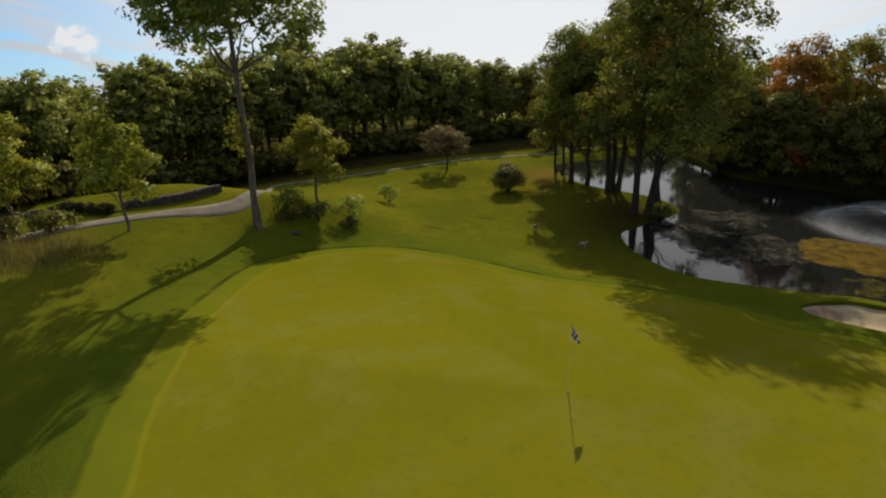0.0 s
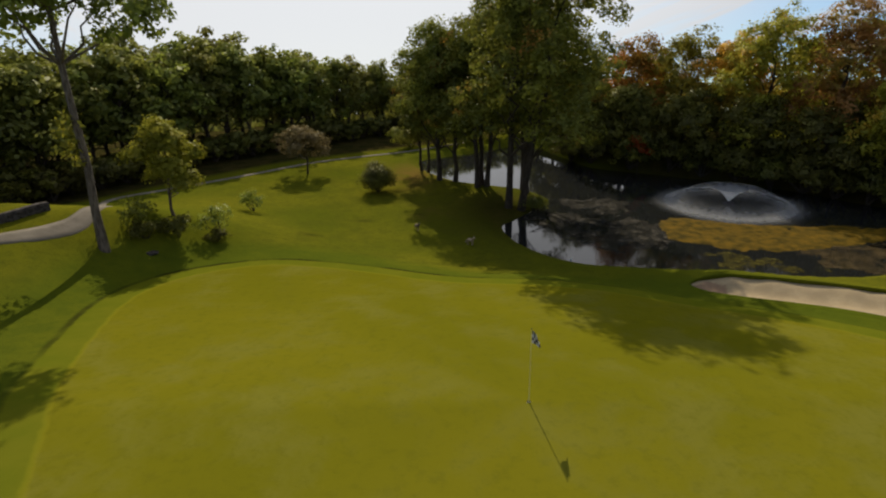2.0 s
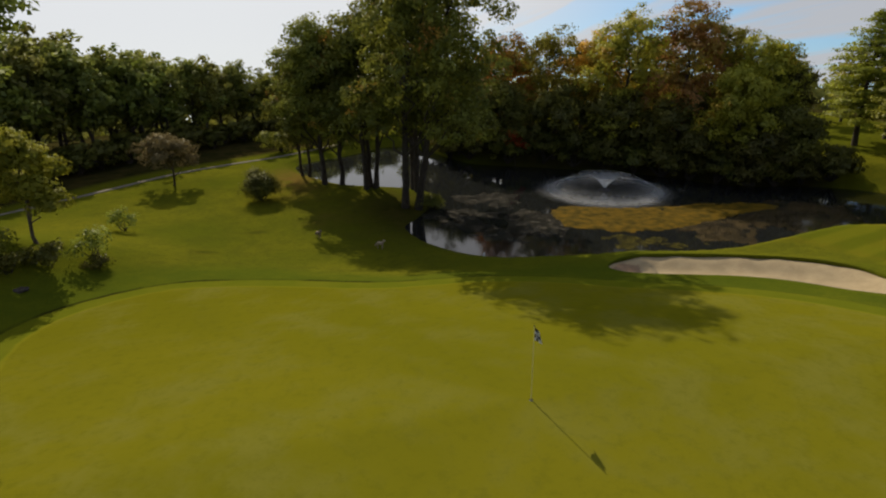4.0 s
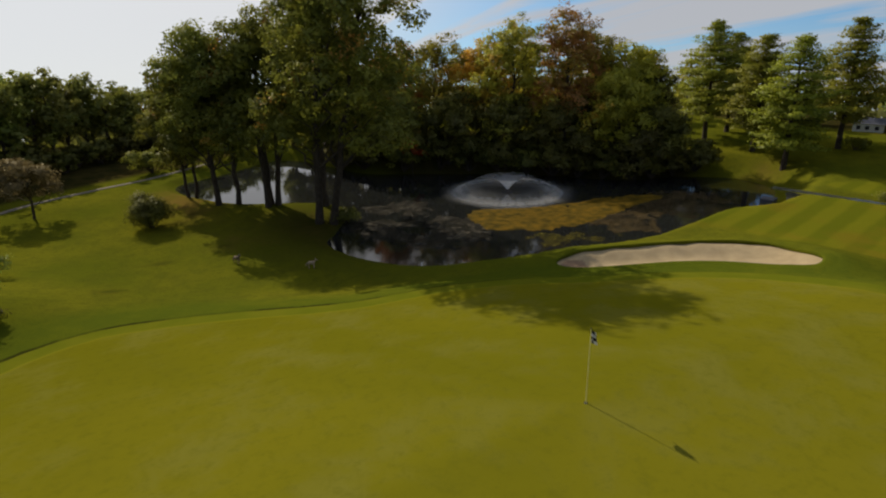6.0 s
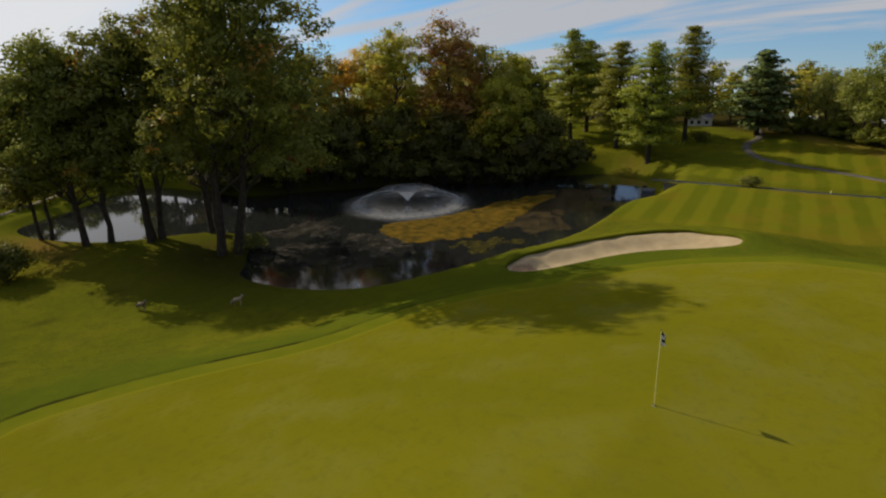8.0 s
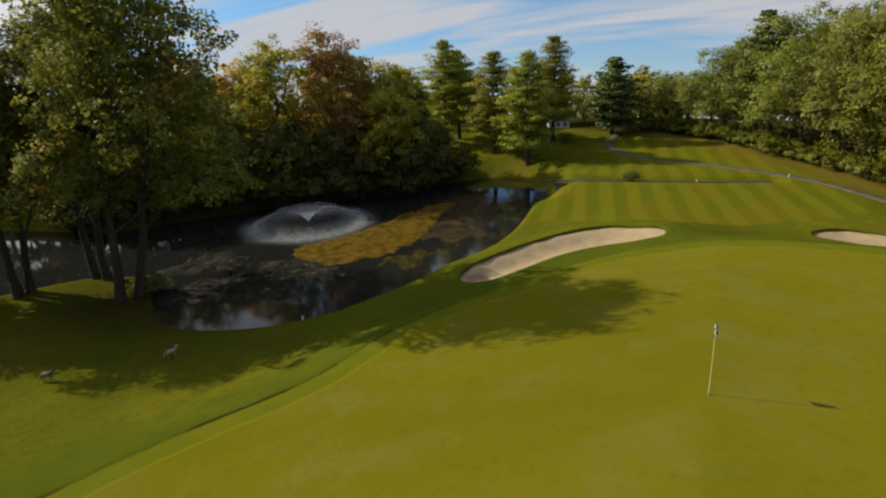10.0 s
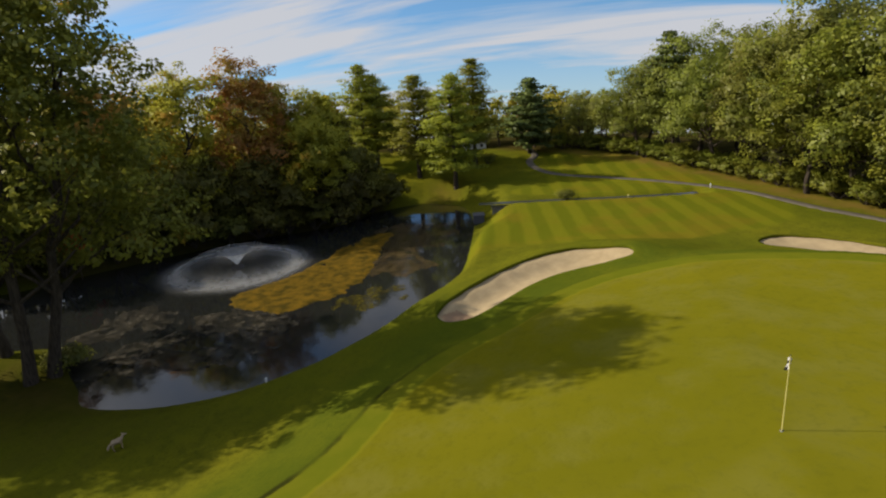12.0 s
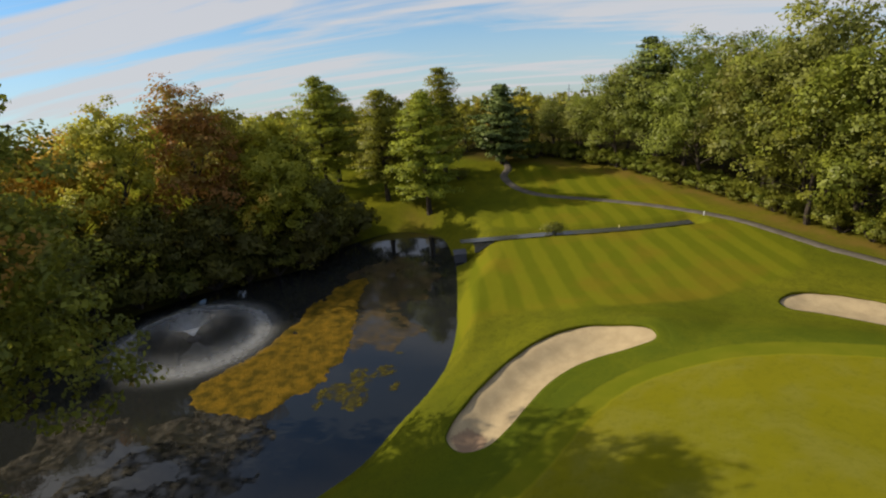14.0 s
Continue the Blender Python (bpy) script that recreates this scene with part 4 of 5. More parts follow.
def woods():
    """Mixed woods that close the view: a few grown trees, set out many times."""
    def grown(seed, clumps, per, size, spread, wide=1.0):
        return [broad_tree(seed + k, 12.0, w * wide, b, 0.20, m, clumps=clumps, per=per, size=size, spread=spread, lobes=12) for k, (w, b, m) in enumerate(
            ((7.2, 1.4, LEAF_WOODS), (6.4, 3.2, LEAF_WOODS), (8.0, 2.2, LEAF_OAK), (7.0, 0.8, LEAF_BRIGHT), (6.8, 1.0, LEAF_YELLOW)))]

    kinds = grown(110, 92, 22, 0.53, 0.56) + grown(120, 260, 34, 0.255, 0.47, 1.3)
    under = [shrub_mesh(130 + k, 4.2, 3.0, m, 44, per, size, 6) for k, (m, per, size) in enumerate(((LEAF_DARK, 18, 0.40), (LEAF_BRIGHT, 27, 0.29)))]
    rng = random.Random(12)
    made = {}

    def put(k, x, y, h, label, group):
        s = h / 12.0
        if (k, group) in made:
            again(made[k, group], x, y, rng.uniform(0, 360), s * rng.uniform(0.94, 1.06))
        else:
            made[k, group] = plant("woodland_tree", kinds[k], label, "tree", x, y, rng.uniform(0, 360), s, group)

    def bush(k, x, y, s, label, group):
        if (k, group, "u") in made:
            again(made[k, group, "u"], x, y, rng.uniform(0, 360), s * rng.uniform(0.8, 1.2))
        else:
            made[k, group, "u"] = plant("undergrowth_shrub", under[k], label, "shrub", x, y, rng.uniform(0, 360), s, group)

    # left and far woods: x, y, height
    line = opened([(-46, 0), (-41.5, 10), (-39.5, 20), (-39, 28), (-38, 36), (-35.5, 44), (-32, 51), (-27, 58), (-21, 64), (-14.5, 69.5), (-7, 74.5), (0, 79), (8, 83), (16, 85)], 3)
    tops = np.interp(np.arange(len(line)) / (len(line) - 1), [0, 0.2, 0.38, 0.5, 0.58, 0.66, 0.74, 0.85, 1], [8.6, 8.4, 8.8, 9.6, 9.4, 8.3, 6.5, 4.7, 3.8])
    tops = tops - ground(line[:, 0], line[:, 1])
    for n, ((x, y), h) in enumerate(zip(line, tops)):
        for row in range(3 if n % 2 else 2):
            put(rng.choice((0, 0, 1, 2)), x + rng.uniform(-1.3, 1.3) - row * 3.4 * (0.95 - 0.6 * n / len(line)), y + rng.uniform(-1.2, 1.2) + row * 3.4 * (n / len(line)),
                h * rng.uniform(0.88, 1.08) * (1 + 0.04 * row), "dark broadleaf tree at the edge of the woods", "trees of the dark woods")
        for near in (0.3, 2.4):
            bush(0, x + rng.uniform(-0.5, 1.0) + near, y + rng.uniform(-1.0, 0.5) - near, 1.0, "dark undergrowth at the foot of the woods", "undergrowth of the dark woods")
    # sunlit woods along the fairway
    line = opened([(25, -22), (28.5, -19.5), (32, -17.3), (35.5, -15.3), (39.5, -13.2), (43.5, -11.4), (47.5, -9.4), (51.5, -6.4), (55.5, -3), (59.5, 0.8), (62.8, 4.8), (65.2, 9)], 3)
    tops = np.interp(np.arange(len(line)) / (len(line) - 1), [0, 0.3, 0.42, 0.5, 0.62, 0.75, 0.85, 1], [12.2, 12.9, 13.1, 12.0, 11.5, 10.8, 7.6, 5.8])
    tops = tops - ground(line[:, 0], line[:, 1])
    for n, ((x, y), h) in enumerate(zip(line, tops)):
        row = n % 2
        put(rng.choice((7, 6, 7, 5, 8) if row == 0 else (5, 6, 7)), x + rng.uniform(-0.9, 0.9) + row * 2.6, y + rng.uniform(-0.9, 0.9) - row * 2.8,
            h * rng.uniform(0.86, 1.06) * (0.95 if row == 0 else 1.03), "sunlit green tree at the edge of the fairway woods", "trees of the fairway woods")
        for s in (-1, 1):
            bush(1, x + rng.uniform(-0.9, 0.3) + s * 0.8, y + rng.uniform(-0.3, 0.9) + s * 0.6, 0.62, "bright undergrowth along the fairway woods", "undergrowth of the fairway woods")
    # end of the fairway and behind the pines
    for x, y, h in ((66, 13, 7.4), (68, 9.5, 7.2), (70, 6.0, 7.0), (69.5, 18.4, 7.6), (71, 24.6, 8.0), (69, 28, 8.6), (64, 33, 8.8), (67, 37, 9.2), (62, 42, 8.4), (58, 47, 8.6), (53, 50, 9.4),
                    (48.5, 45, 8.6), (47, 48, 10.4), (71, 16, 7.6), (73, 22, 8.2), (40, 51, 11), (33, 54, 11), (27, 59, 10.5), (21, 64, 10), (44, 54, 11), (69, 14, 7.6), (72, 11, 8), (15, 68, 8)):
        put(rng.choice((3, 4, 4)), x, y, h, "mixed broadleaf tree beyond the fairway", "trees beyond the fairway")
    # behind the camera
    for k in range(17):
        a = radians(180 + 11.2 * k)
        put(rng.choice((0, 1, 2)), 62 * math.cos(a) - 4, 46 * math.sin(a) - 14, rng.uniform(9, 12), "broadleaf tree closing the course behind", "trees behind the green")


def far_woods():
    """The wooded horizon all round."""
    rng = np.random.default_rng(77)
    n = 900
    a = rng.uniform(0, 2 * np.pi, n)
    r = rng.uniform(88, 135, n)
    x, y = 10 + r * np.cos(a), 20 + r * np.sin(a)
    cc = np.stack([x, y, raw_ground(x, y) + rng.uniform(0.2, 5.0, n)], 1)
    out = np.stack([-np.cos(a), -np.sin(a), 0.4 * np.ones(n)], 1)
    leaf = leaves(rng, cc, out, 26, rng.uniform(1.6, 3.0, n), 2.0, 0.6)
    tagged(new("distant_woods", leafy("distant_woods", leaf, LEAF_WOODS)), "distant wooded horizon of green trees", "woods", kind="stuff")


island_trees()
tall_oak()
small_trees()
grove()
pond_end()
pines()
woods()
far_woods()


# ---- flag ----
def box(bm, size, at=(0, 0, 0), bevel=0.0):
    r = bmesh.ops.create_cube(bm, size=1.0, matrix=Matrix.Translation(at) @ Matrix.Diagonal((*size, 1)))
    if bevel:
        es = list({e for v in r["verts"] for e in v.link_edges})
        bmesh.ops.bevel(bm, geom=es, offset=bevel, segments=2, affect="EDGES", profile=0.5)
    return r["verts"]


def flagstick():
    base = thing("flagstick", "cream flagstick with a limp black and white flag", "flag", *HOLE, spot(*HOLE))
    part("pole", build_mesh("pole", *tube([(0, 0, -0.1), (0, 0, 0.6), (0, 0, 1.5), (0, 0, 2.28)], (0.016, 0.014, 0.012, 0.009), 10), YELLOW_PAINT, True), None, base)
    bm = bmesh.new()
    bmesh.ops.create_uvsphere(bm, u_segments=10, v_segments=6, radius=0.02, matrix=Matrix.Translation((0, 0, 2.29)))
    part("finial", bm, BLACK_CLOTH, base)
    # limp flag: hanging folds, chequered square by square
    rng = np.random.default_rng(4)
    nu, nv = 8, 8
    flag = part("flag", bmesh.new(), WHITE_CLOTH, base, "limp hanging checked flag")
    co, white, black = [], [], []
    for v in range(nv + 1):
        for u in range(nu + 1):
            s, t = u / nu, v / nv
            fold = 0.055 * math.sin(s * 9.0 + t * 1.5) * (0.3 + s)
            co.append((0.015 + s * 0.22 * (0.45 + 0.75 * t), -fold - 0.02 * s, 2.25 - t * 0.38 - s * 0.17 * (0.6 + 0.4 * t)))
    for v in range(nv):
        for u in range(nu):
            k = v * (nu + 1) + u
            (white if (u // 2 + v // 2) % 2 else black).append((k, k + 1, k + nu + 2, k + nu + 1))
    me = flag.data
    me.from_pydata(co, [], white + black)
    me.materials.append(BLACK_CLOTH)
    me.polygons.foreach_set("material_index", np.array([0] * len(white) + [1] * len(black), np.int32))
    me.polygons.foreach_set("use_smooth", np.ones(len(me.polygons), bool))
    cup = thing("hole_cup", "white cup sunk in the green round the flagstick", "golf hole", *HOLE, spot(*HOLE))
    ring = [(math.cos(a) * 0.056, math.sin(a) * 0.056) for a in np.arange(20) * math.pi / 10]
    co = [(x, y, z) for z in (0.006, -0.02, -0.10) for x, y in ring]
    me = build_mesh("rim", co, [(r * 20 + k, r * 20 + (k + 1) % 20, (r + 1) * 20 + (k + 1) % 20, (r + 1) * 20 + k) for r in range(2) for k in range(20)], WHITE_PAINT, True)
    part("rim", me, None, cup)
    # flat black disc painted in for the shade inside the cup
    bm = bmesh.new()
    bmesh.ops.create_circle(bm, cap_ends=True, segments=20, radius=0.056, matrix=Matrix.Translation((0, 0, 0.004)))
    part("shade", bm, BLACK_CLOTH, cup)


def decoy(name, label, x, y, turn, mat):
    """A standing coyote decoy, one plain mesh."""
    pieces = [tube([(-0.34, 0, 0.50), (-0.22, 0, 0.53), (0.0, 0, 0.52), (0.2, 0, 0.54), (0.34, 0, 0.60)], (0.07, 0.155, 0.15, 0.17, 0.10), 10),
              tube([(0.30, 0, 0.58), (0.42, 0, 0.74), (0.47, 0, 0.80)], (0.10, 0.075, 0.07), 9),
              tube([(0.40, 0, 0.82), (0.50, 0, 0.81), (0.60, 0, 0.775), (0.68, 0, 0.765)], (0.05, 0.075, 0.045, 0.022), 9),
              tube([(0.42, 0.045, 0.86), (0.41, 0.06, 0.97)], (0.035, 0.006), 5), tube([(0.42, -0.045, 0.86), (0.41, -0.06, 0.97)], (0.035, 0.006), 5),
              tube([(-0.33, 0, 0.52), (-0.46, 0, 0.44), (-0.56, 0, 0.28), (-0.60, 0, 0.16)], (0.04, 0.065, 0.075, 0.02), 8)]
    for lx, ly in ((0.24, 0.075), (0.24, -0.075), (-0.26, 0.08), (-0.26, -0.08)):
        pieces.append(tube([(lx, ly, 0.50), (lx + (0.02 if lx > 0 else -0.05), ly, 0.26), (lx, ly, 0.04), (lx + 0.05, ly, -0.02)], (0.065, 0.038, 0.026, 0.03), 7))
    ob = new(name, build_mesh(name, *join(pieces), mat, True))
    ob.matrix_world = pose(x, y, spot(x, y), 0, 0, turn) @ Matrix.Diagonal((0.60, 0.80, 0.70, 1))
    tagged(ob, label, "decoy", "decoys by the pond")


flagstick()
decoy("coyote_decoy", "pale coyote decoy standing on the grass by the pond", 0.6, 23.4, -34, FUR_PALE)
decoy("coyote_decoy", "grey coyote decoy standing on open grass", -2.95, 27.3, -62, FUR_GREY)


# ---- pond things ----
def mat_of_weed(name, label, outline, material, height, seed, ragged=0.35, hole=0.0):
    """A floating mat: a ragged low sheet with an uneven top, lying in the water."""
    line = closed(outline, 7)
    lo, hi = line.min(0) - 1, line.max(0) + 1
    step = 0.16
    gx, gy = np.arange(lo[0], hi[0], step), np.arange(lo[1], hi[1], step)
    x, y = (k.ravel() for k in np.meshgrid(gx, gy))
    off = np.array([noise.fractal(Vector((a * 0.55 + seed, b * 0.55, seed)), 1.0, 2.0, 4) for a, b in zip(x, y)])
    hole_n = np.array([noise.fractal(Vector((a * 0.9 - seed, b * 0.9, 3.0)), 1.0, 2.0, 4) for a, b in zip(x, y)])
    d = distance(x, y, line) + ragged * off * 1.6
    d = np.maximum(d, (hole_n - (0.9 - hole)) * 1.2)
    z = WATER_Z + height * np.clip(-d / 0.5, -0.6, 1) * (0.7 + 0.5 * off) + 0.01 * hole_n
    z = np.where(d > 0, WATER_Z - 0.05 - 0.1 * d, np.maximum(z, WATER_Z + 0.006))
    nx = len(gx)
    i = (np.arange(len(gy) - 1)[:, None] * nx + np.arange(nx - 1)).ravel()
    keep = (d[i] < 0.05) | (d[i + nx + 1] < 0.05)
    i = i[keep]
    me = build_mesh(name, np.stack([x, y, z], 1), np.stack([i, i + 1, i + nx + 1, i + nx], 1), material, True)
    tagged(new(name, me), label, "algae", kind="stuff")


mat_of_weed("algae_mat", "dry orange-brown algae mat floating on the pond", [(16.4, 28.9), (18.2, 28.5), (20.2, 27.4), (23.0, 26.2), (27.2, 26.0), (30.0, 25.2), (32.6, 24.2), (33.6, 22.9), (31.6, 22.3), (28.4, 22.1), (25.2, 21.4),
                                                                            (21.0, 21.0), (17.2, 21.9), (15.0, 23.6), (14.9, 25.7), (15.6, 28.0)], ALGAE, 0.07, 2.0, 0.40, 0.10)
mat_of_weed("algae_film", "thin broken algae film beside the large mat", [(29.6, 23.6), (34.4, 23.9), (37.2, 21.2), (36.4, 18.2), (32.4, 16.8), (28.6, 18.4), (26.6, 20.3)], FILM, 0.012, 9.0, 0.9, 0.25)
mat_of_weed("algae_film", "thin brown algae film off the edge of the mat", [(21.2, 21.4), (25.4, 21.9), (28.2, 21.0), (27.4, 19.2), (24.0, 17.0), (21.6, 17.8), (22.4, 19.6)], FILM, 0.012, 11.0, 0.9, 0.25)
mat_of_weed("weed_mat", "grey-brown weed mat lying in shallow water", [(10.3, 35.2), (13.2, 35.8), (14.4, 34.6), (14.3, 31.2), (13.0, 30.2), (11.4, 30.9), (9.9, 32.6)], SCUM, 0.035, 5.0, 0.8, 0.16)
mat_of_weed("weed_mat", "grey-brown weed mat beside the algae", [(13.3, 28.7), (15.3, 27.4), (15.2, 24.0), (13.8, 22.5), (11.6, 22.4), (10.4, 24.4), (10.8, 26.9)], SCUM, 0.03, 15.0, 0.9, 0.20)
mat_of_weed("weed_mat", "ragged dark weed between the larger mats", [(9.2, 31.4), (10.6, 30.0), (12.4, 29.2), (11.6, 27.4), (9.6, 27.8), (8.2, 29.4)], SCUM, 0.02, 21.0, 1.1, 0.34)
mat_of_weed("weed_mat", "dark ragged weed choking the shallows along the bank", [(6.1, 32.3), (5.8, 28.6), (6.6, 25.6), (8.2, 23.8), (10.4, 21.7), (11.6, 24.5), (10.0, 26.2), (9.0, 29.5), (8.2, 32.5)], SCUM, 0.02, 43.0, 0.9, 0.30)
mat_of_weed("weed_patch", "small floating green weed patch near the bank", [(17.9, 21.0), (18.2, 19.2), (17.0, 17.7), (15.7, 18.2), (15.9, 19.6)], TUFT, 0.02, 25.0, 1.3, 0.34)
mat_of_weed("weed_patch", "scattered floating weed tufts by the mat", [(19.0, 18.8), (20.6, 18.6), (20.4, 17.0), (18.6, 17.2)], TUFT, 0.02, 31.0, 1.4, 0.40)


def fountain():
    cx, cy = 23.2, 32.4
    base = thing("fountain", "floating pond fountain throwing a wide white spray", "fountain", cx, cy, WATER_Z)
    bm = bmesh.new()
    bmesh.ops.create_cone(bm, cap_ends=True, segments=20, radius1=0.55, radius2=0.48, depth=0.16, matrix=Matrix.Translation((0, 0, 0.02)))
    bmesh.ops.bevel(bm, geom=bm.edges[:], offset=0.03, segments=2, affect="EDGES")
    part("float", bm, BLACK_CLOTH, base, "black plastic float")
    part("nozzle", build_mesh("nozzle", *tube([(0, 0, 0.05), (0, 0, 0.22), (0, 0, 0.30)], (0.10, 0.09, 0.06), 12), BLACK_CLOTH, True), None, base)
    # curtain of water: each ring follows the arc of the jets
    rng = np.random.default_rng(6)
    m, n = 34, 150
    s = np.linspace(0, 1, m)
    prof_r = 0.10 + 5.3 * s
    prof_z = 0.28 * (1 - s) + 8.0 * s * (1 - s) ** 1.8
    rag = 1 + 0.012 * rng.normal(0, 1, n)
    streaks = rng.uniform(0.92, 1.08, n)
    ang = np.arange(n) * 2 * np.pi / n
    co, thick = [], []
    for k in range(m):
        for j in range(n):
            q = rag[j] * (1 - 0.08 * (1 - s[k]))
            co.append((math.cos(ang[j]) * prof_r[k] * q, math.sin(ang[j]) * prof_r[k] * q, prof_z[k] * q))
            t = 0.85 * math.exp(-(s[k] / 0.21) ** 2) + 0.08 * math.exp(-((s[k] - 0.34) / 0.14) ** 2) + 0.03 + 0.42 * float(ease(0.60, 0.96, s[k]))
            thick.append(t * streaks[j] * float(ease(1.0, 0.84, s[k])))
    quads = [(k * n + j, k * n + (j + 1) % n, (k + 1) * n + (j + 1) % n, (k + 1) * n + j) for k in range(m - 1) for j in range(n)]
    ob = part("spray", build_mesh("spray", co, quads, SPRAY, True, {"thick": np.clip(thick, 0, 0.9)}), None, base, "white curtain of spray")
    # drops and the foam where they fall
    q = 900
    a, s = rng.uniform(0, 2 * np.pi, q), rng.uniform(0.05, 1.0, q) ** 0.6
    r = 0.10 + 5.3 * s * rng.normal(1, 0.06, q)
    z = np.maximum(0.03, 0.28 * (1 - s) + 8.0 * s * np.maximum(0, 1 - s) ** 1.8 + rng.normal(0, 0.10, q) * (0.3 + s))
    c = np.stack([r * np.cos(a), r * np.sin(a), z], 1)
    way = np.stack([np.cos(a), np.sin(a), 1.3 * (1 - 2 * s)], 1)
    side = np.stack([-np.sin(a), np.cos(a), 0 * a], 1)
    ln, wd = rng.uniform(0.02, 0.05, q)[:, None], rng.uniform(0.003, 0.007, q)[:, None]
    co = np.stack([c - way * ln, c + side * wd, c + way * ln, c - side * wd], 1).reshape(-1, 3)
    part("drop_cloud", build_mesh("drop_cloud", co, np.arange(4 * q).reshape(-1, 4), SPRAY, False, {"thick": np.full(4 * q, 0.12)}), None, base, "flying water drops")


    # froth on the water where the spray comes down
    nr = 14
    rr = np.linspace(2.8, 6.6, nr)
    co = [(r0 * math.cos(a0), r0 * math.sin(a0), 0.03) for r0 in rr for a0 in ang]
    th = [0.36 * math.exp(-((r0 - 4.8) / 0.80) ** 2) * streaks[k] * 0.9 for r0 in rr for k in range(n)]
    quads = [(k * n + j, k * n + (j + 1) % n, (k + 1) * n + (j + 1) % n, (k + 1) * n + j) for k in range(nr - 1) for j in range(n)]
    part("froth", build_mesh("froth", co, quads, SPRAY, True, {"thick": th}), None, base, "ring of froth on the water")


fountain()


# ---- left of the green: wall, hedge, rocks ----
def stone_mesh(seed):
    rng = np.random.default_rng(seed)
    bm = bmesh.new()
    bmesh.ops.create_icosphere(bm, subdivisions=1, radius=0.5)
    for v in bm.verts:
        d = v.co.normalized()
        k = max(abs(d.x), abs(d.y), abs(d.z))
        v.co = d * (0.5 / (0.55 + 0.45 * k)) * 0.98 * float(rng.uniform(0.86, 1.1))
    me = bpy.data.meshes.new("stone")
    bm.to_mesh(me)
    bm.free()
    me.materials.append(STONE)
    return me


STONES = [stone_mesh(k) for k in range(6)]


def stone_wall():
    """Dry-laid retaining wall along the path."""
    base = thing("stone_wall", "low dry-laid dark field stone wall holding a grass bank", "stone wall", kind="structure")
    rng = random.Random(31)
    line = opened([(-22.5, 17.2), (-23.4, 15.6), (-24.7, 14.6), (-26.8, 13.8)], 12)
    seg = np.r_[0, np.cumsum(np.linalg.norm(np.diff(line, axis=0), axis=1))]
    core = strip_ring(line, (-0.17, -0.15, 0.15, 0.17), (lambda x, y: ground(x, y) - 0.1, lambda x, y: ground(x, y) + 0.42, lambda x, y: ground(x, y) + 0.42, lambda x, y: ground(x, y) - 0.1), STONE, 'core', False)
    part('core', core, None, base)
    for course in range(2):
        s = rng.uniform(0, 0.2)
        while s < seg[-1]:
            ln = rng.uniform(0.30, 0.62)
            x, y = np.interp(s + ln / 2, seg, line[:, 0]), np.interp(s + ln / 2, seg, line[:, 1])
            x2, y2 = np.interp(s + ln / 2 + 0.05, seg, line[:, 0]), np.interp(s + ln / 2 + 0.05, seg, line[:, 1])
            ob = new("stone", rng.choice(STONES))
            ob.matrix_world = pose(x, y, spot(x, y) + 0.02 + 0.24 * course, rng.uniform(-6, 6), rng.uniform(-6, 6), math.degrees(math.atan2(y2 - y, x2 - x))) @ Matrix.Diagonal((ln * 1.12, 0.46, 0.31, 1))
            ob.parent = base
            s += ln


def rock_pile():
    rng = random.Random(33)
    first = None
    for k in range(16):
        x, y = -31.8 - 0.36 * k + rng.uniform(-0.3, 0.3), 13.0 - 0.04 * k + rng.uniform(-0.5, 0.5)
        s = rng.uniform(0.45, 0.85)
        ob = new("boulder", STONES[k % 6])
        ob.matrix_world = pose(x, y, spot(x, y) + s * 0.18, rng.uniform(0, 90), rng.uniform(0, 90), rng.uniform(0, 360)) @ Matrix.Diagonal((s, s * 0.8, s * 0.7, 1))
        tagged(ob, "pale grey boulder in a row of field stones", "rock", "row of boulders")


def hedge():
    rng = np.random.default_rng(35)
    base = thing("clipped_hedge", "low clipped dark hedge in front of the grass bank", "hedge", -29.0, 13.0, spot(-29.0, 13.0), -4)
    n = 260
    c = np.stack([rng.uniform(-2.1, 2.1, n), rng.uniform(-0.35, 0.35, n), rng.uniform(0.05, 0.6, n)], 1)
    leaf = leaves(rng, c, np.tile((0, -0.4, 0.6), (n, 1)), 22, np.full(n, 0.10), 0.10)
    part("foliage", leafy("foliage", leaf, LEAF_HEDGE), None, base)
    part("stem", build_mesh("stem", *join([tube([(k * 0.5 - 1.5, 0, -0.1), (k * 0.5 - 1.45, 0.03, 0.45)], (0.02, 0.01), 5) for k in range(7)]), BARK, True), None, base)


def dry_grass():
    rng = np.random.default_rng(37)
    n = 3600
    x, y = rng.normal(-27.2, 1.8, n), rng.normal(6.4, 1.0, n)
    z = ground(x, y)
    h = rng.uniform(0.25, 0.65, n)
    a = rng.uniform(0, 2 * np.pi, n)
    w = 0.02
    tip = np.stack([x + rng.normal(0, 0.14, n), y + rng.normal(0, 0.14, n), z + h], 1)
    l = np.stack([x - w * np.cos(a), y - w * np.sin(a), z - 0.02], 1)
    r = np.stack([x + w * np.cos(a), y + w * np.sin(a), z - 0.02], 1)
    co = np.stack([l, r, tip], 1).reshape(-1, 3)
    tagged(new("dry_grass", build_mesh("dry_grass", co, np.arange(3 * n).reshape(-1, 3), STRAW)), "tall dry straw-coloured grass on the slope", "grass", kind="stuff")


stone_wall()
rock_pile()
hedge()
dry_grass()


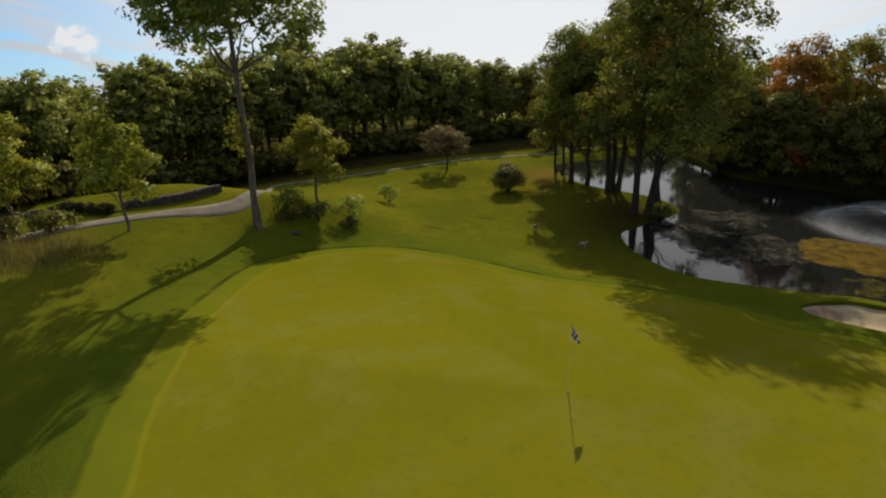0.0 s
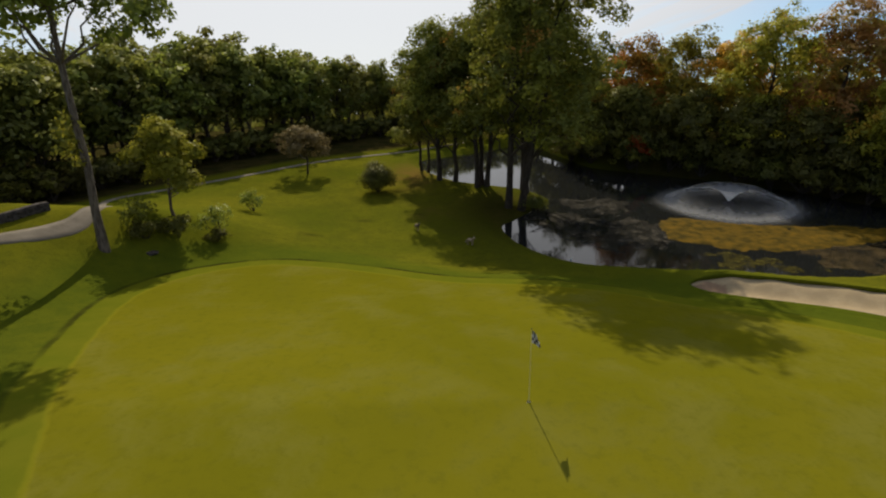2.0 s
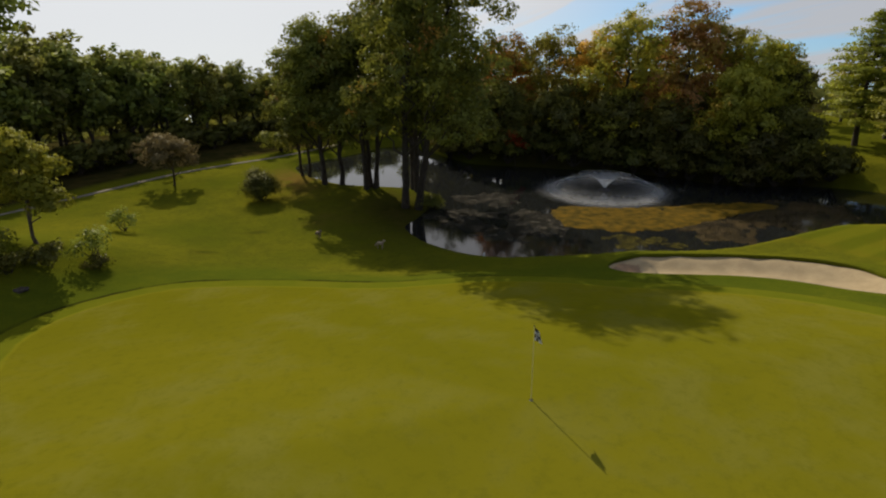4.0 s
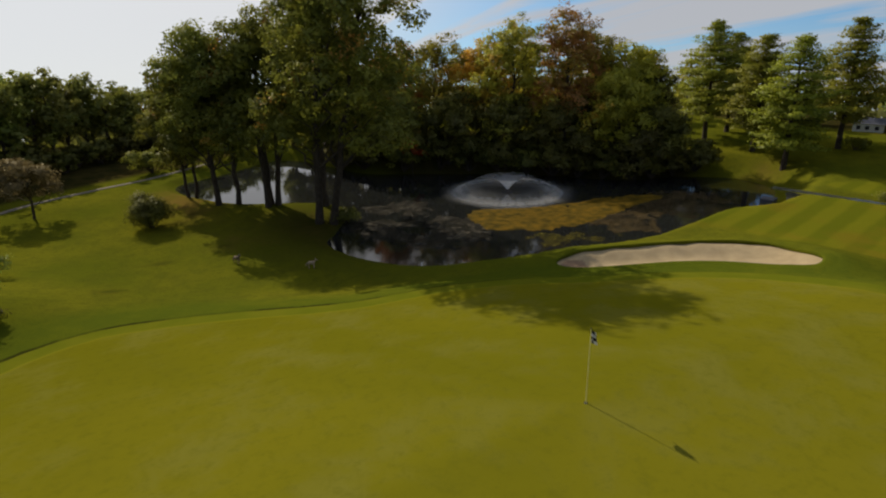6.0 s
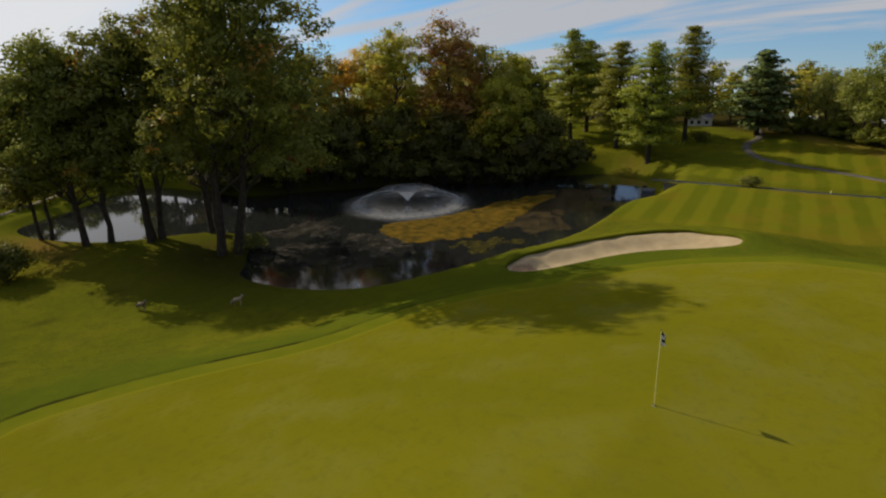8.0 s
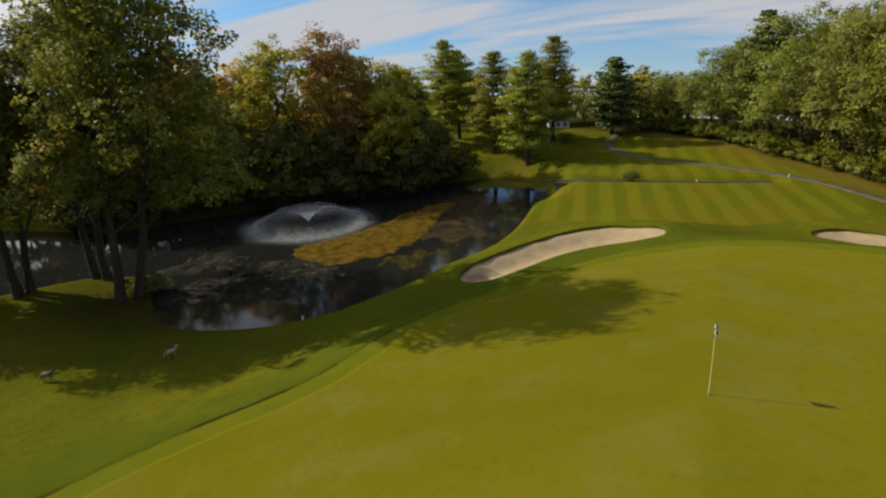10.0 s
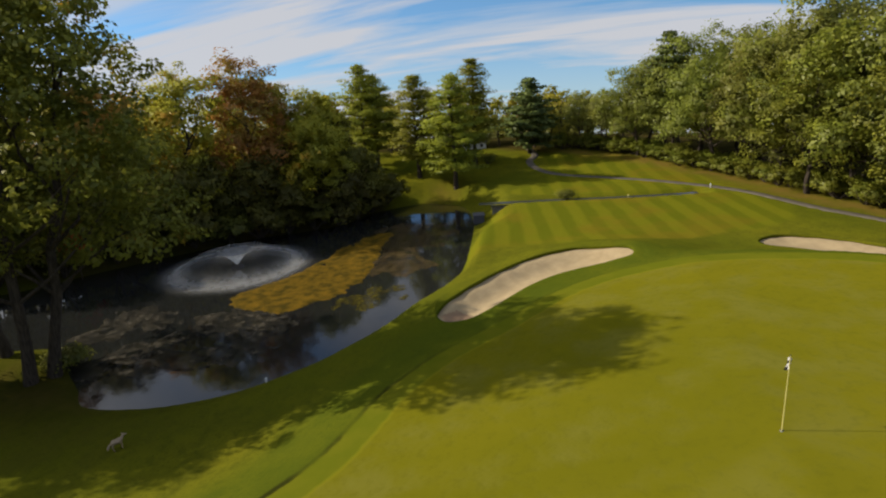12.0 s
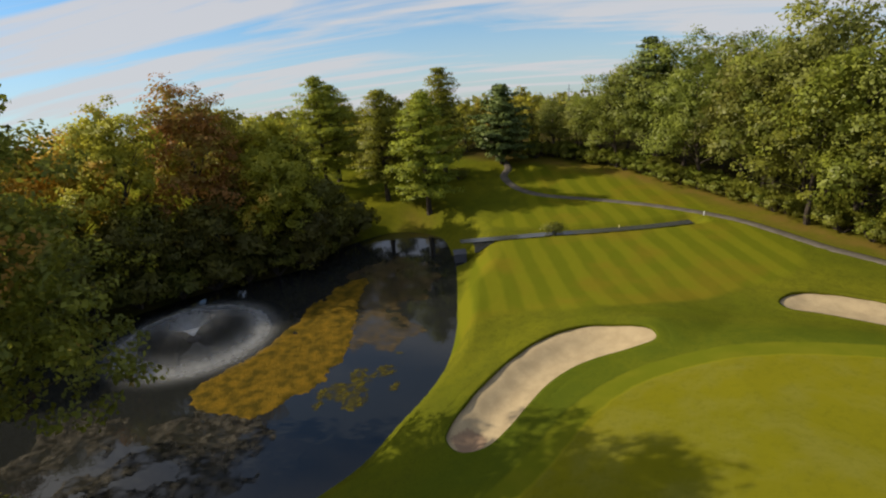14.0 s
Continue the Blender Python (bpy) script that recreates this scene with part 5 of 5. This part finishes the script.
def loose_stone():
    x, y = -17.4, 16.8
    ob = new("flat_stone", STONES[2])
    ob.matrix_world = pose(x, y, spot(x, y) + 0.06, 4, 0, 30) @ Matrix.Diagonal((0.75, 0.5, 0.24, 1))
    tagged(ob, "flat dark stone lying in the grass", "rock")


loose_stone()


# ---- across the fairway ----
def culvert():
    x, y = 37.0, 15.5
    base = thing("pump_box", "slate-blue pump box at the mouth of the creek", "pump box", x, y, spot(x, y) + 0.30, 14)
    bm = bmesh.new()
    box(bm, (1.15, 1.0, 0.95), (0, 0, 0.32), 0.03)
    part("case", bm, SLATE_PAINT, base)
    bm = bmesh.new()
    box(bm, (1.25, 1.1, 0.07), (0, 0, 0.83), 0.02)
    part("lid", bm, SLATE_PAINT, base)
    s = thing("concrete_slab", "pale concrete slab bridging the creek mouth", "slab", 37.5, 13.5, spot(37.5, 13.5) + 0.42, 96)
    bm = bmesh.new()
    box(bm, (1.7, 0.55, 0.16), (0, 0, 0.0), 0.02)
    part("top", bm, CONCRETE, s)
    bm = bmesh.new()
    box(bm, (1.5, 0.4, 0.7), (0, 0, -0.42), 0.02)
    part("footing", bm, CONCRETE, s)


def creek_things():
    m = shrub_mesh(91, 2.2, 0.9, LEAF_OAK, 44, 30, 0.14, 5)
    plant("creek_shrub", m, "tuft of rushes and shrub standing in the creek", "shrub", 38.5, 7.4, sink=-0.25)
    for x, y, h, word in ((41.7, -5.3, 0.34, "white"), (39.8, 2.0, 0.4, "yellow")):
        base = thing("marker_post", word + " marker post beside the creek", "post", x, y, spot(x, y))
        part("stake", build_mesh("stake", *tube([(0, 0, -0.1), (0, 0, h * 0.6), (0, 0, h), (0, 0, h + 0.02)], (0.045, 0.045, 0.045, 0.02), 8), WHITE_PAINT if word == "white" else YELLOW_PAINT, True), None, base)
    m = shrub_mesh(93, 2.2, 1.3, LEAF_BRIGHT, 40, 26, 0.2, 5)
    plant("round_shrub", m, "rounded green shrub beyond the pines", "shrub", 56.0, 17.8)


def white_house():
    x, y = 67.4, 21.6
    base = thing("house", "small white house behind the trees beyond the course", "house", x, y, spot(x, y), 20)
    bm = bmesh.new()
    box(bm, (5.0, 7.0, 2.2), (0, 0, 1.0))
    part("wall", bm, WHITE_PAINT, base)
    bm = bmesh.new()
    vs = [bm.verts.new(p) for p in ((-2.8, -3.8, 2.1), (2.8, -3.8, 2.1), (0, -3.8, 3.6), (-2.8, 3.8, 2.1), (2.8, 3.8, 2.1), (0, 3.8, 3.6))]
    for f in ((0, 1, 2), (5, 4, 3), (0, 2, 5, 3), (1, 4, 5, 2), (0, 3, 4, 1)):
        bm.faces.new([vs[k] for k in f])
    part("roof", bm, SLATE_PAINT, base, "grey pitched roof")
    for k in (-2.0, 0.2, 2.2):
        bm = bmesh.new()
        box(bm, (0.08, 0.9, 1.0), (-2.54, k, 1.1), 0.01)
        part("window", bm, BLACK_CLOTH, base, "dark window")
    base.matrix_world = base.matrix_world @ Matrix.Diagonal((0.42, 0.42, 0.42, 1))


def far_mast():
    x, y = 95.2, 3.6
    z = spot(x, y)
    base = thing("radio_mast", "thin grey mast rising behind the far woods", "mast", x, y, z)
    tall = 4.6 - z
    part("pole", build_mesh("pole", *tube([(0, 0, -0.3), (0, 0, tall * 0.5), (0, 0, tall)], (0.10, 0.08, 0.05), 8), SLATE_PAINT, True), None, base)
    part("arm", build_mesh("arm", *tube([(0, -0.5, tall - 0.8), (0, 0.5, tall - 0.8)], (0.03, 0.03), 6), SLATE_PAINT, True), None, base)


def bank_marker():
    x, y = 6.7, 20.35
    base = thing("bank_marker", "short white marker stub at the edge of the pond", "post", x, y, spot(x, y))
    part("stub", build_mesh("stub", *tube([(0, 0, -0.1), (0.01, 0, 0.10), (0.03, 0, 0.22), (0.03, 0, 0.23)], (0.06, 0.06, 0.055, 0.02), 10), WHITE_PAINT, True), None, base)


culvert()
creek_things()
white_house()
far_mast()
bank_marker()
